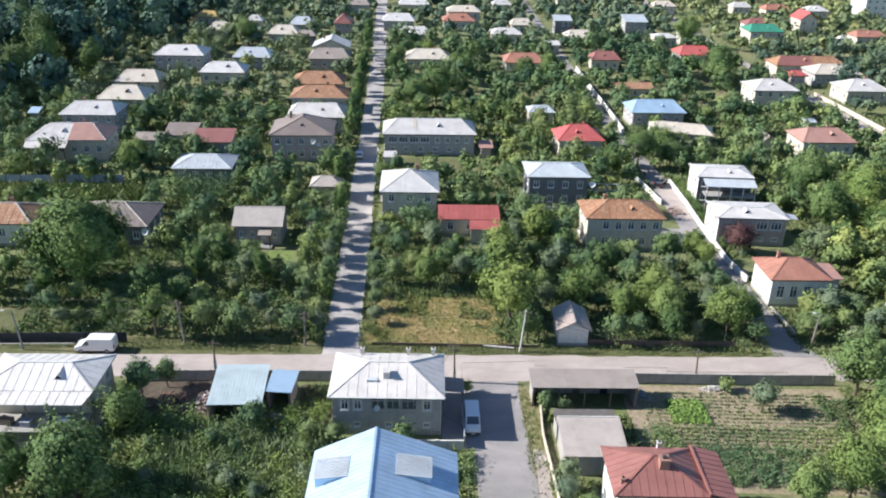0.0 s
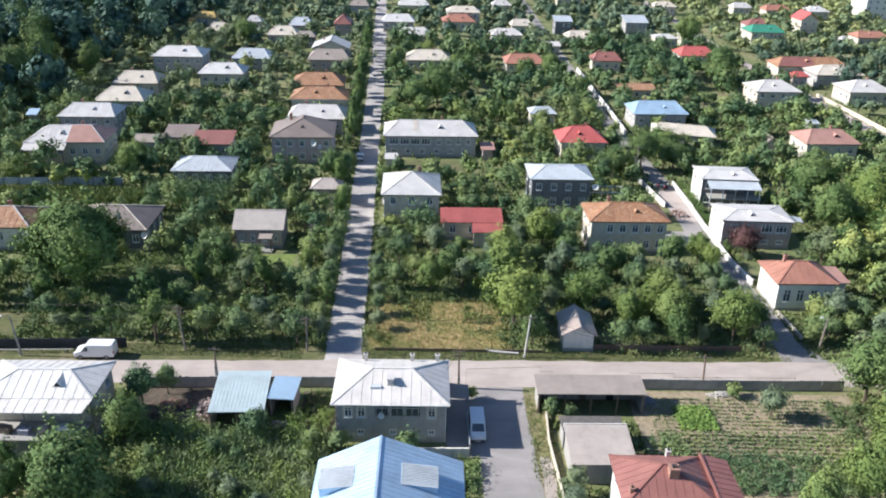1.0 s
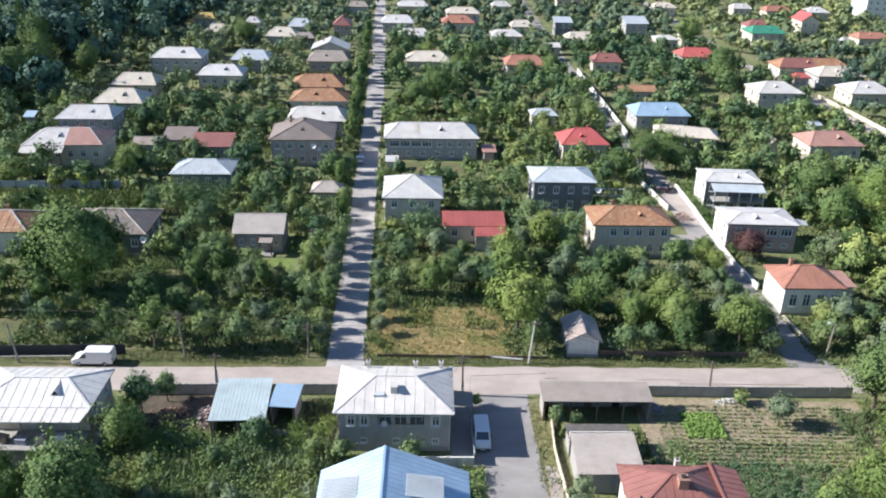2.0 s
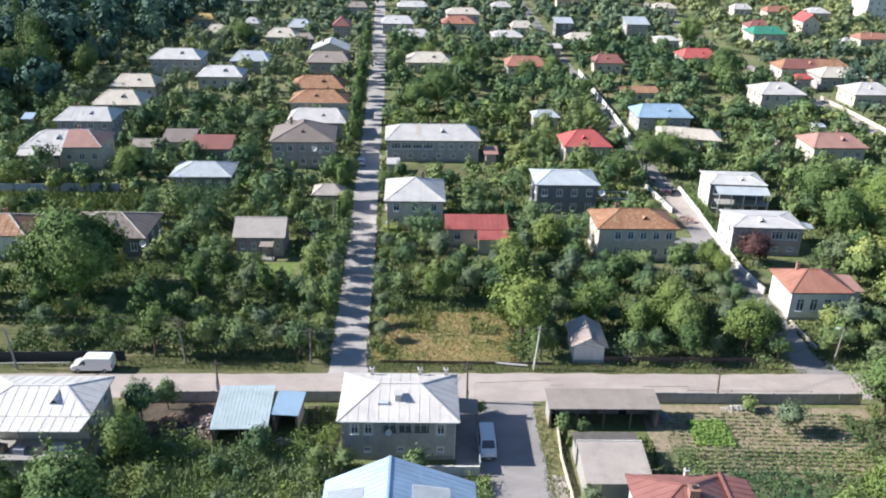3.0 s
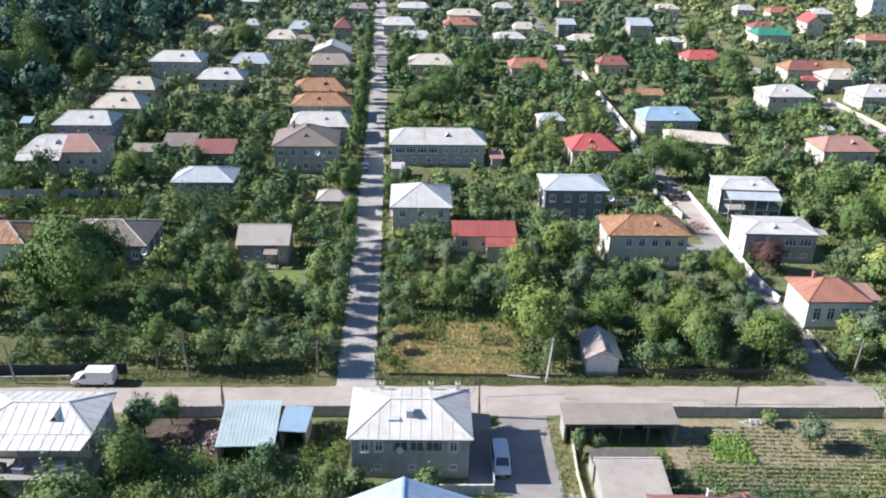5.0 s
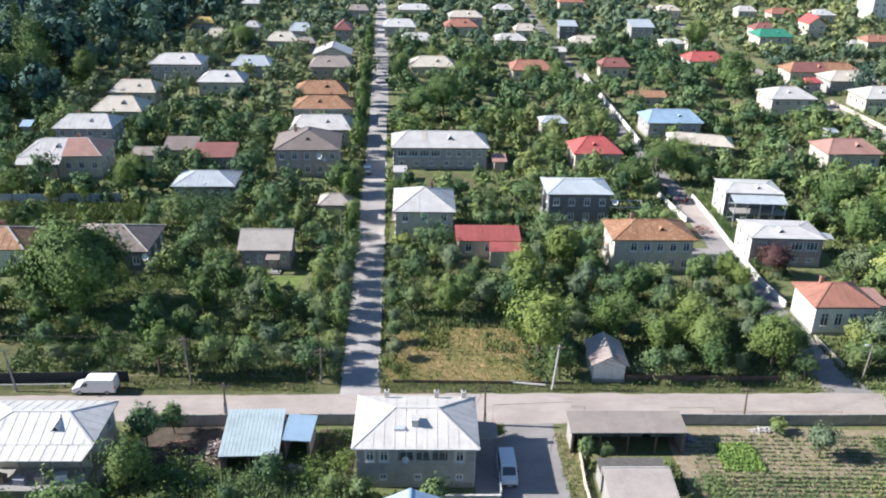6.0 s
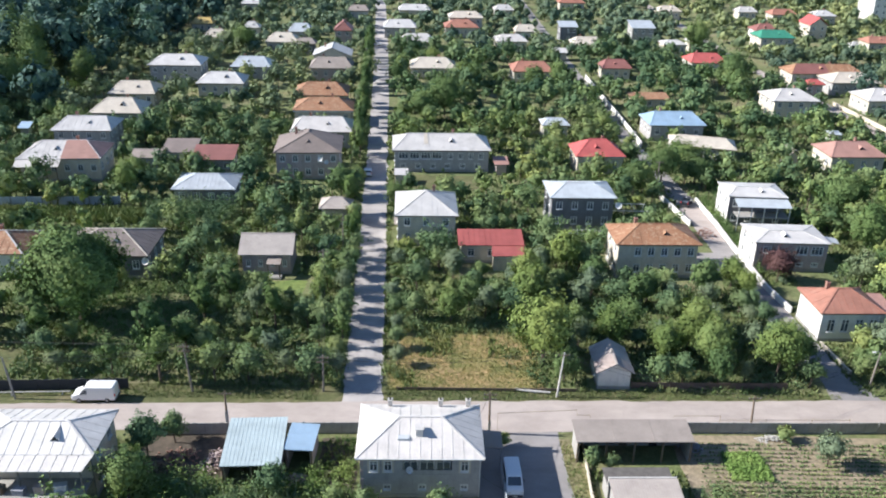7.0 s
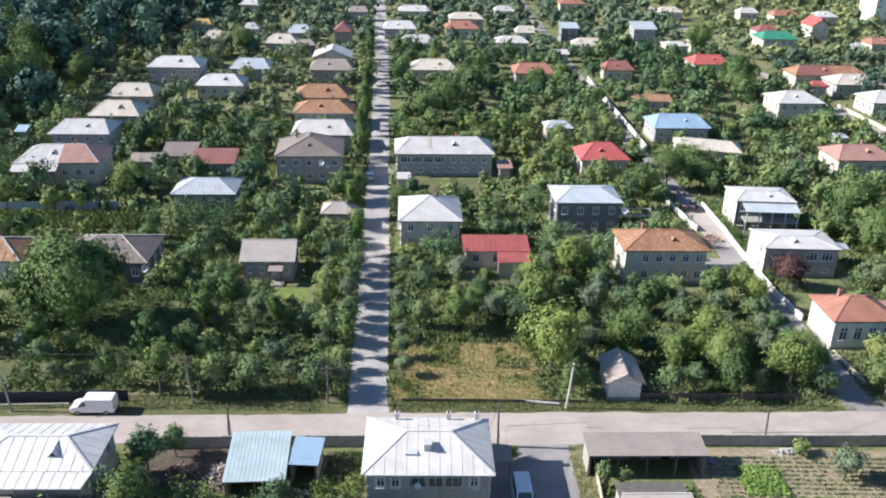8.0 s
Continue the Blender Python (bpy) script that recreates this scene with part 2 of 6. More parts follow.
MAT = dict(
    ground=ground_surface("garden_ground", [(0.3, (0.12, 0.16, 0.06)), (0.48, (0.17, 0.2, 0.08)), (0.6, (0.23, 0.22, 0.11)), (0.75, (0.29, 0.25, 0.16))]),
    verge=ground_surface("verge_grass", [(0.3, (0.08, 0.1, 0.035)), (0.5, (0.13, 0.14, 0.055)), (0.7, (0.21, 0.18, 0.1))], 0.35),
    dryverge=ground_surface("dry_verge_grass", [(0.3, (0.16, 0.165, 0.07)), (0.5, (0.24, 0.22, 0.11)), (0.7, (0.33, 0.28, 0.18))], 0.3),
    hay=ground_surface("dry_meadow", [(0.3, (0.15, 0.19, 0.06)), (0.42, (0.31, 0.28, 0.11)), (0.54, (0.48, 0.33, 0.175)), (0.66, (0.2, 0.225, 0.08))], 0.1),
    lawn=ground_surface("mown_lawn", [(0.3, (0.13, 0.2, 0.05)), (0.55, (0.2, 0.26, 0.07)), (0.75, (0.27, 0.28, 0.1))], 0.3),
    soil=ground_surface("tilled_soil", [(0.3, (0.24, 0.215, 0.125)), (0.5, (0.34, 0.28, 0.19)), (0.7, (0.38, 0.31, 0.22)), (0.85, (0.28, 0.27, 0.13))], 0.25),
    mud=ground_surface("yard_earth", [(0.3, (0.07, 0.058, 0.045)), (0.6, (0.13, 0.105, 0.08)), (0.8, (0.17, 0.14, 0.11))], 0.4),
    main_road=road_surface("dusty_road", (0.4, 0.345, 0.315), (0.47, 0.41, 0.375), 0.08),
    street=road_surface("old_asphalt", (0.36, 0.34, 0.335), (0.48, 0.45, 0.435), 0.12),
    drive=road_surface("grey_asphalt", (0.27, 0.255, 0.25), (0.33, 0.31, 0.305), 0.1),
    white=sheet_roof("white_sheet", (0.68, 0.67, 0.655), (0.52, 0.46, 0.4), 0.3, 0.42, 0.05),
    bright_white=sheet_roof("bright_white_sheet", (0.76, 0.745, 0.725), (0.55, 0.5, 0.45), 0.2, 0.42, 0.05),
    cream=sheet_roof("cream_sheet", (0.68, 0.62, 0.53), (0.42, 0.33, 0.25), 0.45),
    pale=sheet_roof("pale_blue_sheet", (0.6, 0.66, 0.71), (0.45, 0.45, 0.45), 0.3, 0.42, 0.1),
    blue=sheet_roof("blue_sheet", (0.4, 0.57, 0.74), (0.33, 0.44, 0.55), 0.25, 0.4, 0.1),
    # pale metal; the reflected sky's blue is put into its base colour
    sky=sheet_roof("galvanised_sky_tint_sheet", (0.53, 0.71, 0.89), (0.48, 0.6, 0.7), 0.15, 0.5, 0.45),
    rust=sheet_roof("rusty_sheet", (0.38, 0.195, 0.11), (0.57, 0.42, 0.28), 0.95, 0.7),
    orange=sheet_roof("orange_red_sheet", (0.43, 0.2, 0.145), (0.42, 0.27, 0.21), 0.75, 0.6),
    red=sheet_roof("red_sheet", (0.56, 0.14, 0.13), (0.5, 0.25, 0.22), 0.4, 0.5),
    maroon=sheet_roof("maroon_sheet", (0.33, 0.145, 0.125), (0.42, 0.22, 0.15), 0.5, 0.5),
    dullred=sheet_roof("dull_red_sheet", (0.4, 0.11, 0.1), (0.36, 0.19, 0.17), 0.4, 0.6),
    pink=sheet_roof("faded_red_sheet", (0.45, 0.26, 0.22), (0.38, 0.27, 0.22), 0.5, 0.6),
    brown=sheet_roof("brown_slate_sheet", (0.25, 0.21, 0.195), (0.33, 0.285, 0.26), 0.4, 0.75),
    slate=sheet_roof("grey_fibre_sheet", (0.36, 0.315, 0.285), (0.22, 0.2, 0.18), 0.5, 0.85),
    fibre=sheet_roof("pale_fibre_sheet", (0.5, 0.455, 0.425), (0.36, 0.31, 0.27), 0.5, 0.9),
    pinkfibre=sheet_roof("pinkish_fibre_sheet", (0.44, 0.37, 0.345), (0.36, 0.25, 0.2), 0.6, 0.9),
    aqua=sheet_roof("aqua_grey_sheet", (0.5, 0.62, 0.66), (0.5, 0.55, 0.57), 0.25, 0.45, 0.05),
    green=sheet_roof("green_sheet", (0.06, 0.3, 0.2), (0.08, 0.25, 0.2), 0.3, 0.5),
    yellow=sheet_roof("yellow_sheet", (0.6, 0.44, 0.16), (0.5, 0.38, 0.2), 0.4, 0.6),
    tuff=stone_wall("grey_tuff", (0.42, 0.41, 0.405)),
    pinktuff=stone_wall("pink_tuff", (0.5, 0.41, 0.39)),
    darkstone=stone_wall("dark_basalt", (0.2, 0.2, 0.21)),
    plaster=stone_wall("cream_plaster", (0.62, 0.56, 0.46), False),
    lime=stone_wall("white_limewash", (0.74, 0.72, 0.68), False),
    concrete=stone_wall("raw_concrete", (0.36, 0.35, 0.33), False),
    frame=plain("white_window_paint", (0.75, 0.75, 0.73), 0.5),
    timber=plain("weathered_timber", (0.2, 0.15, 0.11), 0.85, 0, 3),
    pole=plain("grey_pole_wood", (0.26, 0.23, 0.2), 0.9, 0, 3),
    paleconc=plain("pale_concrete_pole", (0.55, 0.53, 0.5), 0.9, 0, 3),
    steel=plain("grey_steel", (0.3, 0.31, 0.33), 0.45, 0.6),
    dark=plain("dark_void_paint", (0.03, 0.03, 0.032), 0.8),
    bark=plain("tree_bark", (0.13, 0.1, 0.075), 0.95, 0, 4, 0.4, 0.5),
    brick=plain("red_brick_paint", (0.34, 0.19, 0.145), 0.9, 0, 4),
    dark_flat=plain("dark_flat_roof", (0.13, 0.12, 0.11), 0.9, 0, 1.5, 0.4),
    pipe=plain("faded_yellow_pipe_paint", (0.42, 0.34, 0.24), 0.6, 0, 3),
    wire=plain("cable_black", (0.03, 0.03, 0.03), 0.6),
    navy=plain("dark_blue_fence_paint", (0.03, 0.035, 0.05), 0.6),
    rail=plain("rusty_fence_iron", (0.2, 0.13, 0.1), 0.8),
    carwhite=plain("white_car_paint", (0.82, 0.82, 0.82), 0.25, 0, 2, 0.04, 0.0),
    cardark=plain("dark_car_paint", (0.02, 0.022, 0.026), 0.25, 0, 2, 0.1, 0.0),
    tyre=plain("tyre_rubber", (0.02, 0.02, 0.02), 0.9),
    lampred=plain("red_lamp_plastic", (0.5, 0.02, 0.02), 0.3),
    lampclear=plain("clear_lamp_plastic", (0.7, 0.7, 0.7), 0.15),
    bumper=plain("grey_bumper_plastic", (0.07, 0.07, 0.075), 0.6),
    cloth=plain("mixed_cloth", (0.35, 0.36, 0.42), 0.9, 0, 3, 0.5),
    leaf=foliage("orchard_leaves", (0.065, 0.12, 0.065), (0.12, 0.18, 0.085), (0.205, 0.245, 0.105)),
    # on dark and tall trees and the thickets, shade is put in this colour
    leaf_deep=foliage("deep_green_shade_leaves", (0.055, 0.1, 0.036), (0.088, 0.145, 0.052), (0.135, 0.185, 0.068)),
    leaf_bright=foliage("walnut_leaves", (0.07, 0.118, 0.044), (0.108, 0.16, 0.058), (0.16, 0.21, 0.077)),
    # distance haze is mixed in: bluer and lighter than the wood's own green
    leaf_hazy=foliage("hazy_wood_leaves", (0.06, 0.115, 0.098), (0.092, 0.155, 0.122), (0.14, 0.2, 0.135)),
    # grey-green trees' own tone; on the farthest trees it replaces distance haze
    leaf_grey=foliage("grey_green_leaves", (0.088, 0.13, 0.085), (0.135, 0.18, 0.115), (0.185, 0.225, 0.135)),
    leaf_plum=foliage("purple_plum_leaves", (0.075, 0.038, 0.04), (0.125, 0.062, 0.06), (0.18, 0.095, 0.085)),
    weed=foliage("weeds", (0.065, 0.11, 0.045), (0.1, 0.14, 0.06), (0.145, 0.165, 0.078), 0.6, 0.3),
    straw=foliage("dry_grass", (0.13, 0.165, 0.06), (0.25, 0.235, 0.1), (0.37, 0.315, 0.155), 0.6, 0.2),
    crop=foliage("bed_plants", (0.13, 0.21, 0.05), (0.19, 0.28, 0.075), (0.26, 0.34, 0.1), 0.6, 0.5),
)
glass = Nodes("window_glass")
glass.p.inputs["Transmission Weight"].default_value = 0.35
glass.p.inputs["IOR"].default_value = 1.5
MAT["glass"] = glass.done((0.12, 0.15, 0.18), 0.05)

# ---- mesh helpers ----


class Shape:
    """Gathers corners and faces of one mesh."""

    def __init__(self):
        self.v, self.f = [], []

    def face(self, *pts):
        n = len(self.v)
        self.v += [tuple(p) for p in pts]
        self.f.append(tuple(range(n, n + len(pts))))
        return self

    def box(self, x0, x1, y0, y1, z0, z1):
        n = len(self.v)
        self.v += [(x, y, z) for z in (z0, z1) for x, y in ((x0, y0), (x1, y0), (x1, y1), (x0, y1))]
        for q in ((3, 2, 1, 0), (4, 5, 6, 7), (0, 1, 5, 4), (1, 2, 6, 5), (2, 3, 7, 6), (3, 0, 4, 7)):
            self.f.append(tuple(n + k for k in q))
        return self

    def bar(self, a, b, width, height, up=(0, 0, 1)):
        a, b, up = Vector(a), Vector(b), Vector(up)
        d = (b - a).normalized()
        s = d.cross(up).normalized() * width / 2
        u = s.cross(d).normalized() * height
        n = len(self.v)
        self.v += [tuple(p) for e in (a, b) for p in (e - s, e + s, e + s + u, e - s + u)]
        for q in ((0, 1, 2, 3), (7, 6, 5, 4), (0, 4, 5, 1), (1, 5, 6, 2), (2, 6, 7, 3), (3, 7, 4, 0)):
            self.f.append(tuple(n + k for k in q))
        return self

    def tube(self, pts, radii, sides=8, caps=True):
        pts = [Vector(p) for p in pts]
        rings = []
        for k, p in enumerate(pts):
            d = (pts[min(k + 1, len(pts) - 1)] - pts[max(k - 1, 0)]).normalized()
            s = d.cross(Vector((0.31, 0.95, 0.05))).normalized()
            u = s.cross(d)
            n = len(self.v)
            for j in range(sides):
                a = 2 * math.pi * j / sides
                self.v.append(tuple(p + (s * math.cos(a) + u * math.sin(a)) * radii[k]))
            rings.append(n)
        for a, b in zip(rings, rings[1:]):
            for j in range(sides):
                i = (j + 1) % sides
                self.f.append((a + j, a + i, b + i, b + j))
        if caps:
            self.f.append(tuple(rings[0] + j for j in reversed(range(sides))))
            self.f.append(tuple(rings[-1] + j for j in range(sides)))
        return self

    def slab(self, top, thick):
        """A sheet with the given corners (counter-clockwise from above) and a thickness below it."""
        n, k = len(self.v), len(top)
        self.v += [tuple(p) for p in top] + [(p[0], p[1], p[2] - thick) for p in top]
        self.f.append(tuple(range(n, n + k)))
        self.f.append(tuple(range(n + 2 * k - 1, n + k - 1, -1)))
        for j in range(k):
            i = (j + 1) % k
            self.f.append((n + i, n + j, n + k + j, n + k + i))
        return self


def mesh_of(shape, name, material, smooth=False):
    me = bpy.data.meshes.new(name)
    me.from_pydata(shape.v, [], shape.f)
    me.materials.append(material)
    if smooth:
        for p in me.polygons:
            p.use_smooth = True
    me.update()
    return me


def part(name, shape, material, parent=None, label="", smooth=False):
    ob = new(name, mesh_of(shape, name, MAT[material], smooth))
    if parent:
        ob.parent = parent
    if label:
        tagged(ob, label)
    return ob


def thing(name, m, label, category, group="", kind=""):
    ob = new(name)
    ob.empty_display_size = 0.3
    ob.matrix_basis = m
    return tagged(ob, label, category, group, kind)


def structure(name, shape, material, label, smooth=False):
    return tagged(part(name, shape, material, None, "", smooth), label, name.split("_")[0], "", "structure")


def lattice(s, at, us, zs, solid, d0, d1):
    """A flat grid of bars as one connected piece: cells of us by zs where solid(i, j), from depth d0 to d1."""
    index = {}

    def v(i, j, d):
        if (i, j, d) not in index:
            index[i, j, d] = len(s.v)
            s.v.append(tuple(at(us[i], zs[j], d)))
        return index[i, j, d]

    cells = {(i, j) for i in range(len(us) - 1) for j in range(len(zs) - 1) if solid(i, j)}
    for i, j in cells:
        s.f.append((v(i, j, d0), v(i + 1, j, d0), v(i + 1, j + 1, d0), v(i, j + 1, d0)))
        for (a, b), (p, q) in (((i, j - 1), ((i, j), (i + 1, j))), ((i + 1, j), ((i + 1, j), (i + 1, j + 1))), ((i, j + 1), ((i + 1, j + 1), (i, j + 1))), ((i - 1, j), ((i, j + 1), (i, j)))):
            if (a, b) not in cells:
                s.f.append((v(*q, d0), v(*p, d0), v(*p, d1), v(*q, d1)))
    return s

# ---- ground and roads ----
g = Shape()
g.box(-1500, 1500, -1200, 1900, -0.5, 0.0)
structure("ground", g, "ground", "green and brown garden ground of the village")


def ribbon(name, line, material, label, z, seed, ragged=0.25, step=1.5):
    """A road along (x, y, half width) stations with worn, ragged edges and a small thickness."""
    rnd = random.Random(seed)
    s, rows = Shape(), []
    for (x0, y0, h0), (x1, y1, h1) in zip(line, line[1:]):
        d = Vector((x1 - x0, y1 - y0))
        n = max(1, int(d.length / step))
        side = Vector((-d.y, d.x)).normalized()
        for k in range(n + (line[-1] == (x1, y1, h1))):
            f = k / n
            p, h = Vector((x0, y0)) + d * f, h0 + (h1 - h0) * f
            wob = [ragged * (noise.noise((p.x * 0.35, p.y * 0.35, seed + j)) + 0.5 * rnd.uniform(-1, 1)) for j in (0, 9)]
            rows.append((p + side * (h + wob[0]), p - side * (h + wob[1])))
    for (a, b), (c, d) in zip(rows, rows[1:]):
        s.face((b.x, b.y, z), (d.x, d.y, z), (c.x, c.y, z), (a.x, a.y, z))
        s.face((a.x, a.y, z), (c.x, c.y, z), (c.x, c.y, -0.05), (a.x, a.y, -0.05))
        s.face((b.x, b.y, -0.05), (d.x, d.y, -0.05), (d.x, d.y, z), (b.x, b.y, z))
    return structure(name, s, material, label)


def patch(name, x0, x1, y0, y1, material, label, z, seed, ragged=0.6):
    """A piece of open ground with an uneven outline."""
    s, n = Shape(), 10
    ring = []
    cx, cy = (x0 + x1) / 2, (y0 + y1) / 2
    for k in range(n):
        ring.append((x0 + (x1 - x0) * k / n, y0))
    for k in range(n):
        ring.append((x1, y0 + (y1 - y0) * k / n))
    for k in range(n):
        ring.append((x1 - (x1 - x0) * k / n, y1))
    for k in range(n):
        ring.append((x0, y1 - (y1 - y0) * k / n))
    out = []
    for x, y in ring:
        w = ragged * noise.noise((x * 0.3, y * 0.3, seed))
        out.append((x + w * (1 if x > cx else -1), y + w * (1 if y > cy else -1), z))
    s.slab(out, 0.05)
    return structure(name, s, material, label)


def street_x(y):
    """Middle line of the long street."""
    return 2.2 - 0.045 * y - 0.00004 * y * y


patch("verge_north", -140, 60, -3.0, 1.9, "verge", "short grass verge beside the dusty road", 0.008, 3)
patch("verge_drive", 25.2, 28.4, -60, -8, "dryverge", "dry grass strip beside the asphalt drive", 0.012, 8, 0.4)
patch("verge_street", 3.2, 5.4, 2.5, 44, "verge", "dry grass strip beside the street", 0.01, 9, 0.4)
patch("meadow", 5.6, 25, 1.6, 15.5, "hay", "dry yellow and orange unmown meadow", 0.014, 5, 1.0)
patch("gravel_strip", 26.3, 27.7, -52, -20.5, "main_road", "pale gravelly dirt strip beside the drive", 0.022, 26, 0.35)
patch("yard_earth", -21, -10.5, -15.5, -7.5, "mud", "bare dark earth yard with rubble", 0.012, 6)
patch("yard_side", -1.6, 2.8, -18.5, -8.6, "mud", "shaded bare earth yard beside the stone house", 0.012, 27, 0.5)
patch("garden_plot", 38.5, 66, -27, -7, "soil", "tilled brown vegetable garden soil", 0.016, 7)
patch("lawn_cottage", -20, -9, 26.5, 31.2, "lawn", "bright mown lawn before the cottage", 0.014, 14, 0.6)
patch("lawn_west", -76, -44, 53.5, 59.5, "lawn", "long strip of yellowish lawn by the fence", 0.014, 15, 0.8)
patch("yard_east", 54.3, 60.2, 37, 45, "drive", "grey paved yard beside the plastered house", 0.013, 16, 0.4)
patch("lawn_bank", -60, -42.5, 3.0, 9.5, "verge", "bare dry grass clearing between trees", 0.012, 17, 1.0)
patch("lawn_street", 4.5, 21, 74, 83, "verge", "rough lawn and beds before the long house", 0.012, 18, 1.0)
patch("yard_stone", 16.0, 20.2, -20.6, -8.4, "drive", "dark paved yard beside the stone house", 0.013, 19, 0.15)
patch("yard_north", 3.4, 9.5, 55, 61.5, "main_road", "pale dusty side lane beside the street", 0.014, 12, 0.5)
patch("street_dust", 59.2, 63.0, 50, 67, "main_road", "pale dusty stretch of the street", 0.028, 20, 0.5)
patch("lane_far", 56, 62, 118, 121, "street", "grey side lane", 0.014, 13, 0.3)
ribbon("road_cross", [(-200, -10.4, 2.9), (-30, -5.2, 2.5), (20, -3.9, 3.2), (45, -2.9, 2.8), (66, -2.2, 2.9), (200, 1.2, 2.9)], "main_road", "pale pinkish dusty village road", 0.03, 21)
ribbon("road_street", [(street_x(y) + 0.1, y, 2.45) for y in range(-2, 401, 12)], "street", "worn grey asphalt street with pale dusty patches", 0.024, 22, 0.22)
ribbon("road_drive", [(22.5, -5.5, 3.1), (22.4, -8.2, 3.0), (22.7, -18, 3.1), (23.1, -30, 3.2), (23.6, -70, 3.2)], "drive", "grey asphalt drive between houses", 0.02, 23, 0.12)
ribbon("road_east", [(64, -0.5, 3.4), (63.2, 6, 2.0), (61.3, 38, 1.85), (60.9, 68, 2.2), (60.0, 85, 2.0), (57.9, 112, 1.8), (57.2, 150, 1.8), (56.4, 182, 1.8), (55, 260, 1.8), (53, 400, 1.8)], "drive", "narrow grey street with a white wall", 0.022, 24, 0.3)
ribbon("road_far_east", [(130, 60, 2.0), (126.6, 112, 1.9), (125.2, 134, 1.9), (123.2, 160, 1.9), (119, 210, 2.0), (118, 400, 2.0)], "main_road", "narrow pinkish street", 0.022, 25, 0.3)

# ---- houses ----


def opening_wall(s, a, b, z0, z1, holes, deep=0.2):
    """One upright wall from a to b with real window openings; holes are (from, to, bottom, top) along it."""
    a, b = Vector((*a, 0)), Vector((*b, 0))
    along = (b - a).normalized()
    inward = Vector((-along.y, along.x, 0))
    length = (b - a).length
    us = sorted({0, length, *(h[0] for h in holes), *(h[1] for h in holes)})
    zs = sorted({z0, z1, *(h[2] for h in holes), *(h[3] for h in holes)})

    def at(u, z, d=0.0):
        p = a + along * u + inward * d
        return (p.x, p.y, z)

    for u, u2 in zip(us, us[1:]):
        for z, z2 in zip(zs, zs[1:]):
            m, k = (u + u2) / 2, (z + z2) / 2
            if not any(h[0] < m < h[1] and h[2] < k < h[3] for h in holes):
                s.face(at(u, z), at(u2, z), at(u2, z2), at(u, z2))
    for u, u2, z, z2 in holes:
        s.face(at(u, z), at(u, z, deep), at(u2, z, deep), at(u2, z))
        s.face(at(u, z2), at(u2, z2), at(u2, z2, deep), at(u, z2, deep))
        s.face(at(u, z), at(u, z2), at(u, z2, deep), at(u, z, deep))
        s.face(at(u2, z), at(u2, z, deep), at(u2, z2, deep), at(u2, z2))
    return at


def window_parts(parent, at, hole, deep=0.05, bars=1):
    """A window in its opening: frame with a middle bar and transom, pane behind it, sill below."""
    u, u2, z, z2 = hole
    s = Shape()
    p0, p1 = Vector(at(u, z, deep)), Vector(at(u2, z, deep))
    inward = (Vector(at(u, z, 1)) - Vector(at(u, z, 0))).normalized()
    rise = Vector((0, 0, z2 - z))
    us, zs, mid = [u, u + 0.13], [z, z + 0.12, z + 0.7 * (z2 - z) - 0.03, z + 0.7 * (z2 - z) + 0.03, z2 - 0.12, z2], []
    for k in range(1, bars + 1):
        m = u + (u2 - u) * k / (bars + 1)
        mid.append(len(us) - 1)
        us += [m - 0.05, m + 0.05]
    mid = {k + 1 for k in mid}
    us += [u2 - 0.13, u2]
    lattice(s, at, us, zs, lambda i, j: i in (0, len(us) - 2) or j in (0, 2, 4) or i in mid, deep - 0.06, deep + 0.03)
    win = part("window", s, "frame", parent)
    d = inward * 0.05
    part("pane", Shape().face(p0 + d, p1 + d, p1 + d + rise, p0 + d + rise), "glass", win)
    o = -inward * (deep + 0.06)
    part("sill", Shape().bar(p0 + o - Vector((0, 0, 0.07)), p1 + o - Vector((0, 0, 0.07)), 0.2, 0.06), "frame", win)
    return win


def slope_ribs(s, poly, spacing, width=0.05, high=0.03):
    """Standing seams up one roof slope, whose first two corners are its eave."""
    p = [Vector(q) for q in poly]
    e = (p[1] - p[0]).normalized()
    nrm = e.cross(p[2] - p[0]).normalized()
    if nrm.z < 0:
        nrm = -nrm
    u = nrm.cross(e).normalized()
    flat = [((q - p[0]).dot(e), (q - p[0]).dot(u)) for q in p]
    lo, hi = min(a for a, _ in flat), max(a for a, _ in flat)
    n = max(1, round((hi - lo) / spacing))
    for k in range(1, n):
        x = lo + (hi - lo) * k / n
        cut = []
        for (a, b), (c, d) in zip(flat, flat[1:] + flat[:1]):
            if (a - x) * (c - x) < 0:
                cut.append(b + (d - b) * (x - a) / (c - a))
        if len(cut) == 2 and abs(cut[0] - cut[1]) > 0.3:
            s.bar(p[0] + e * x + u * min(cut), p[0] + e * x + u * max(cut), width, high, nrm)


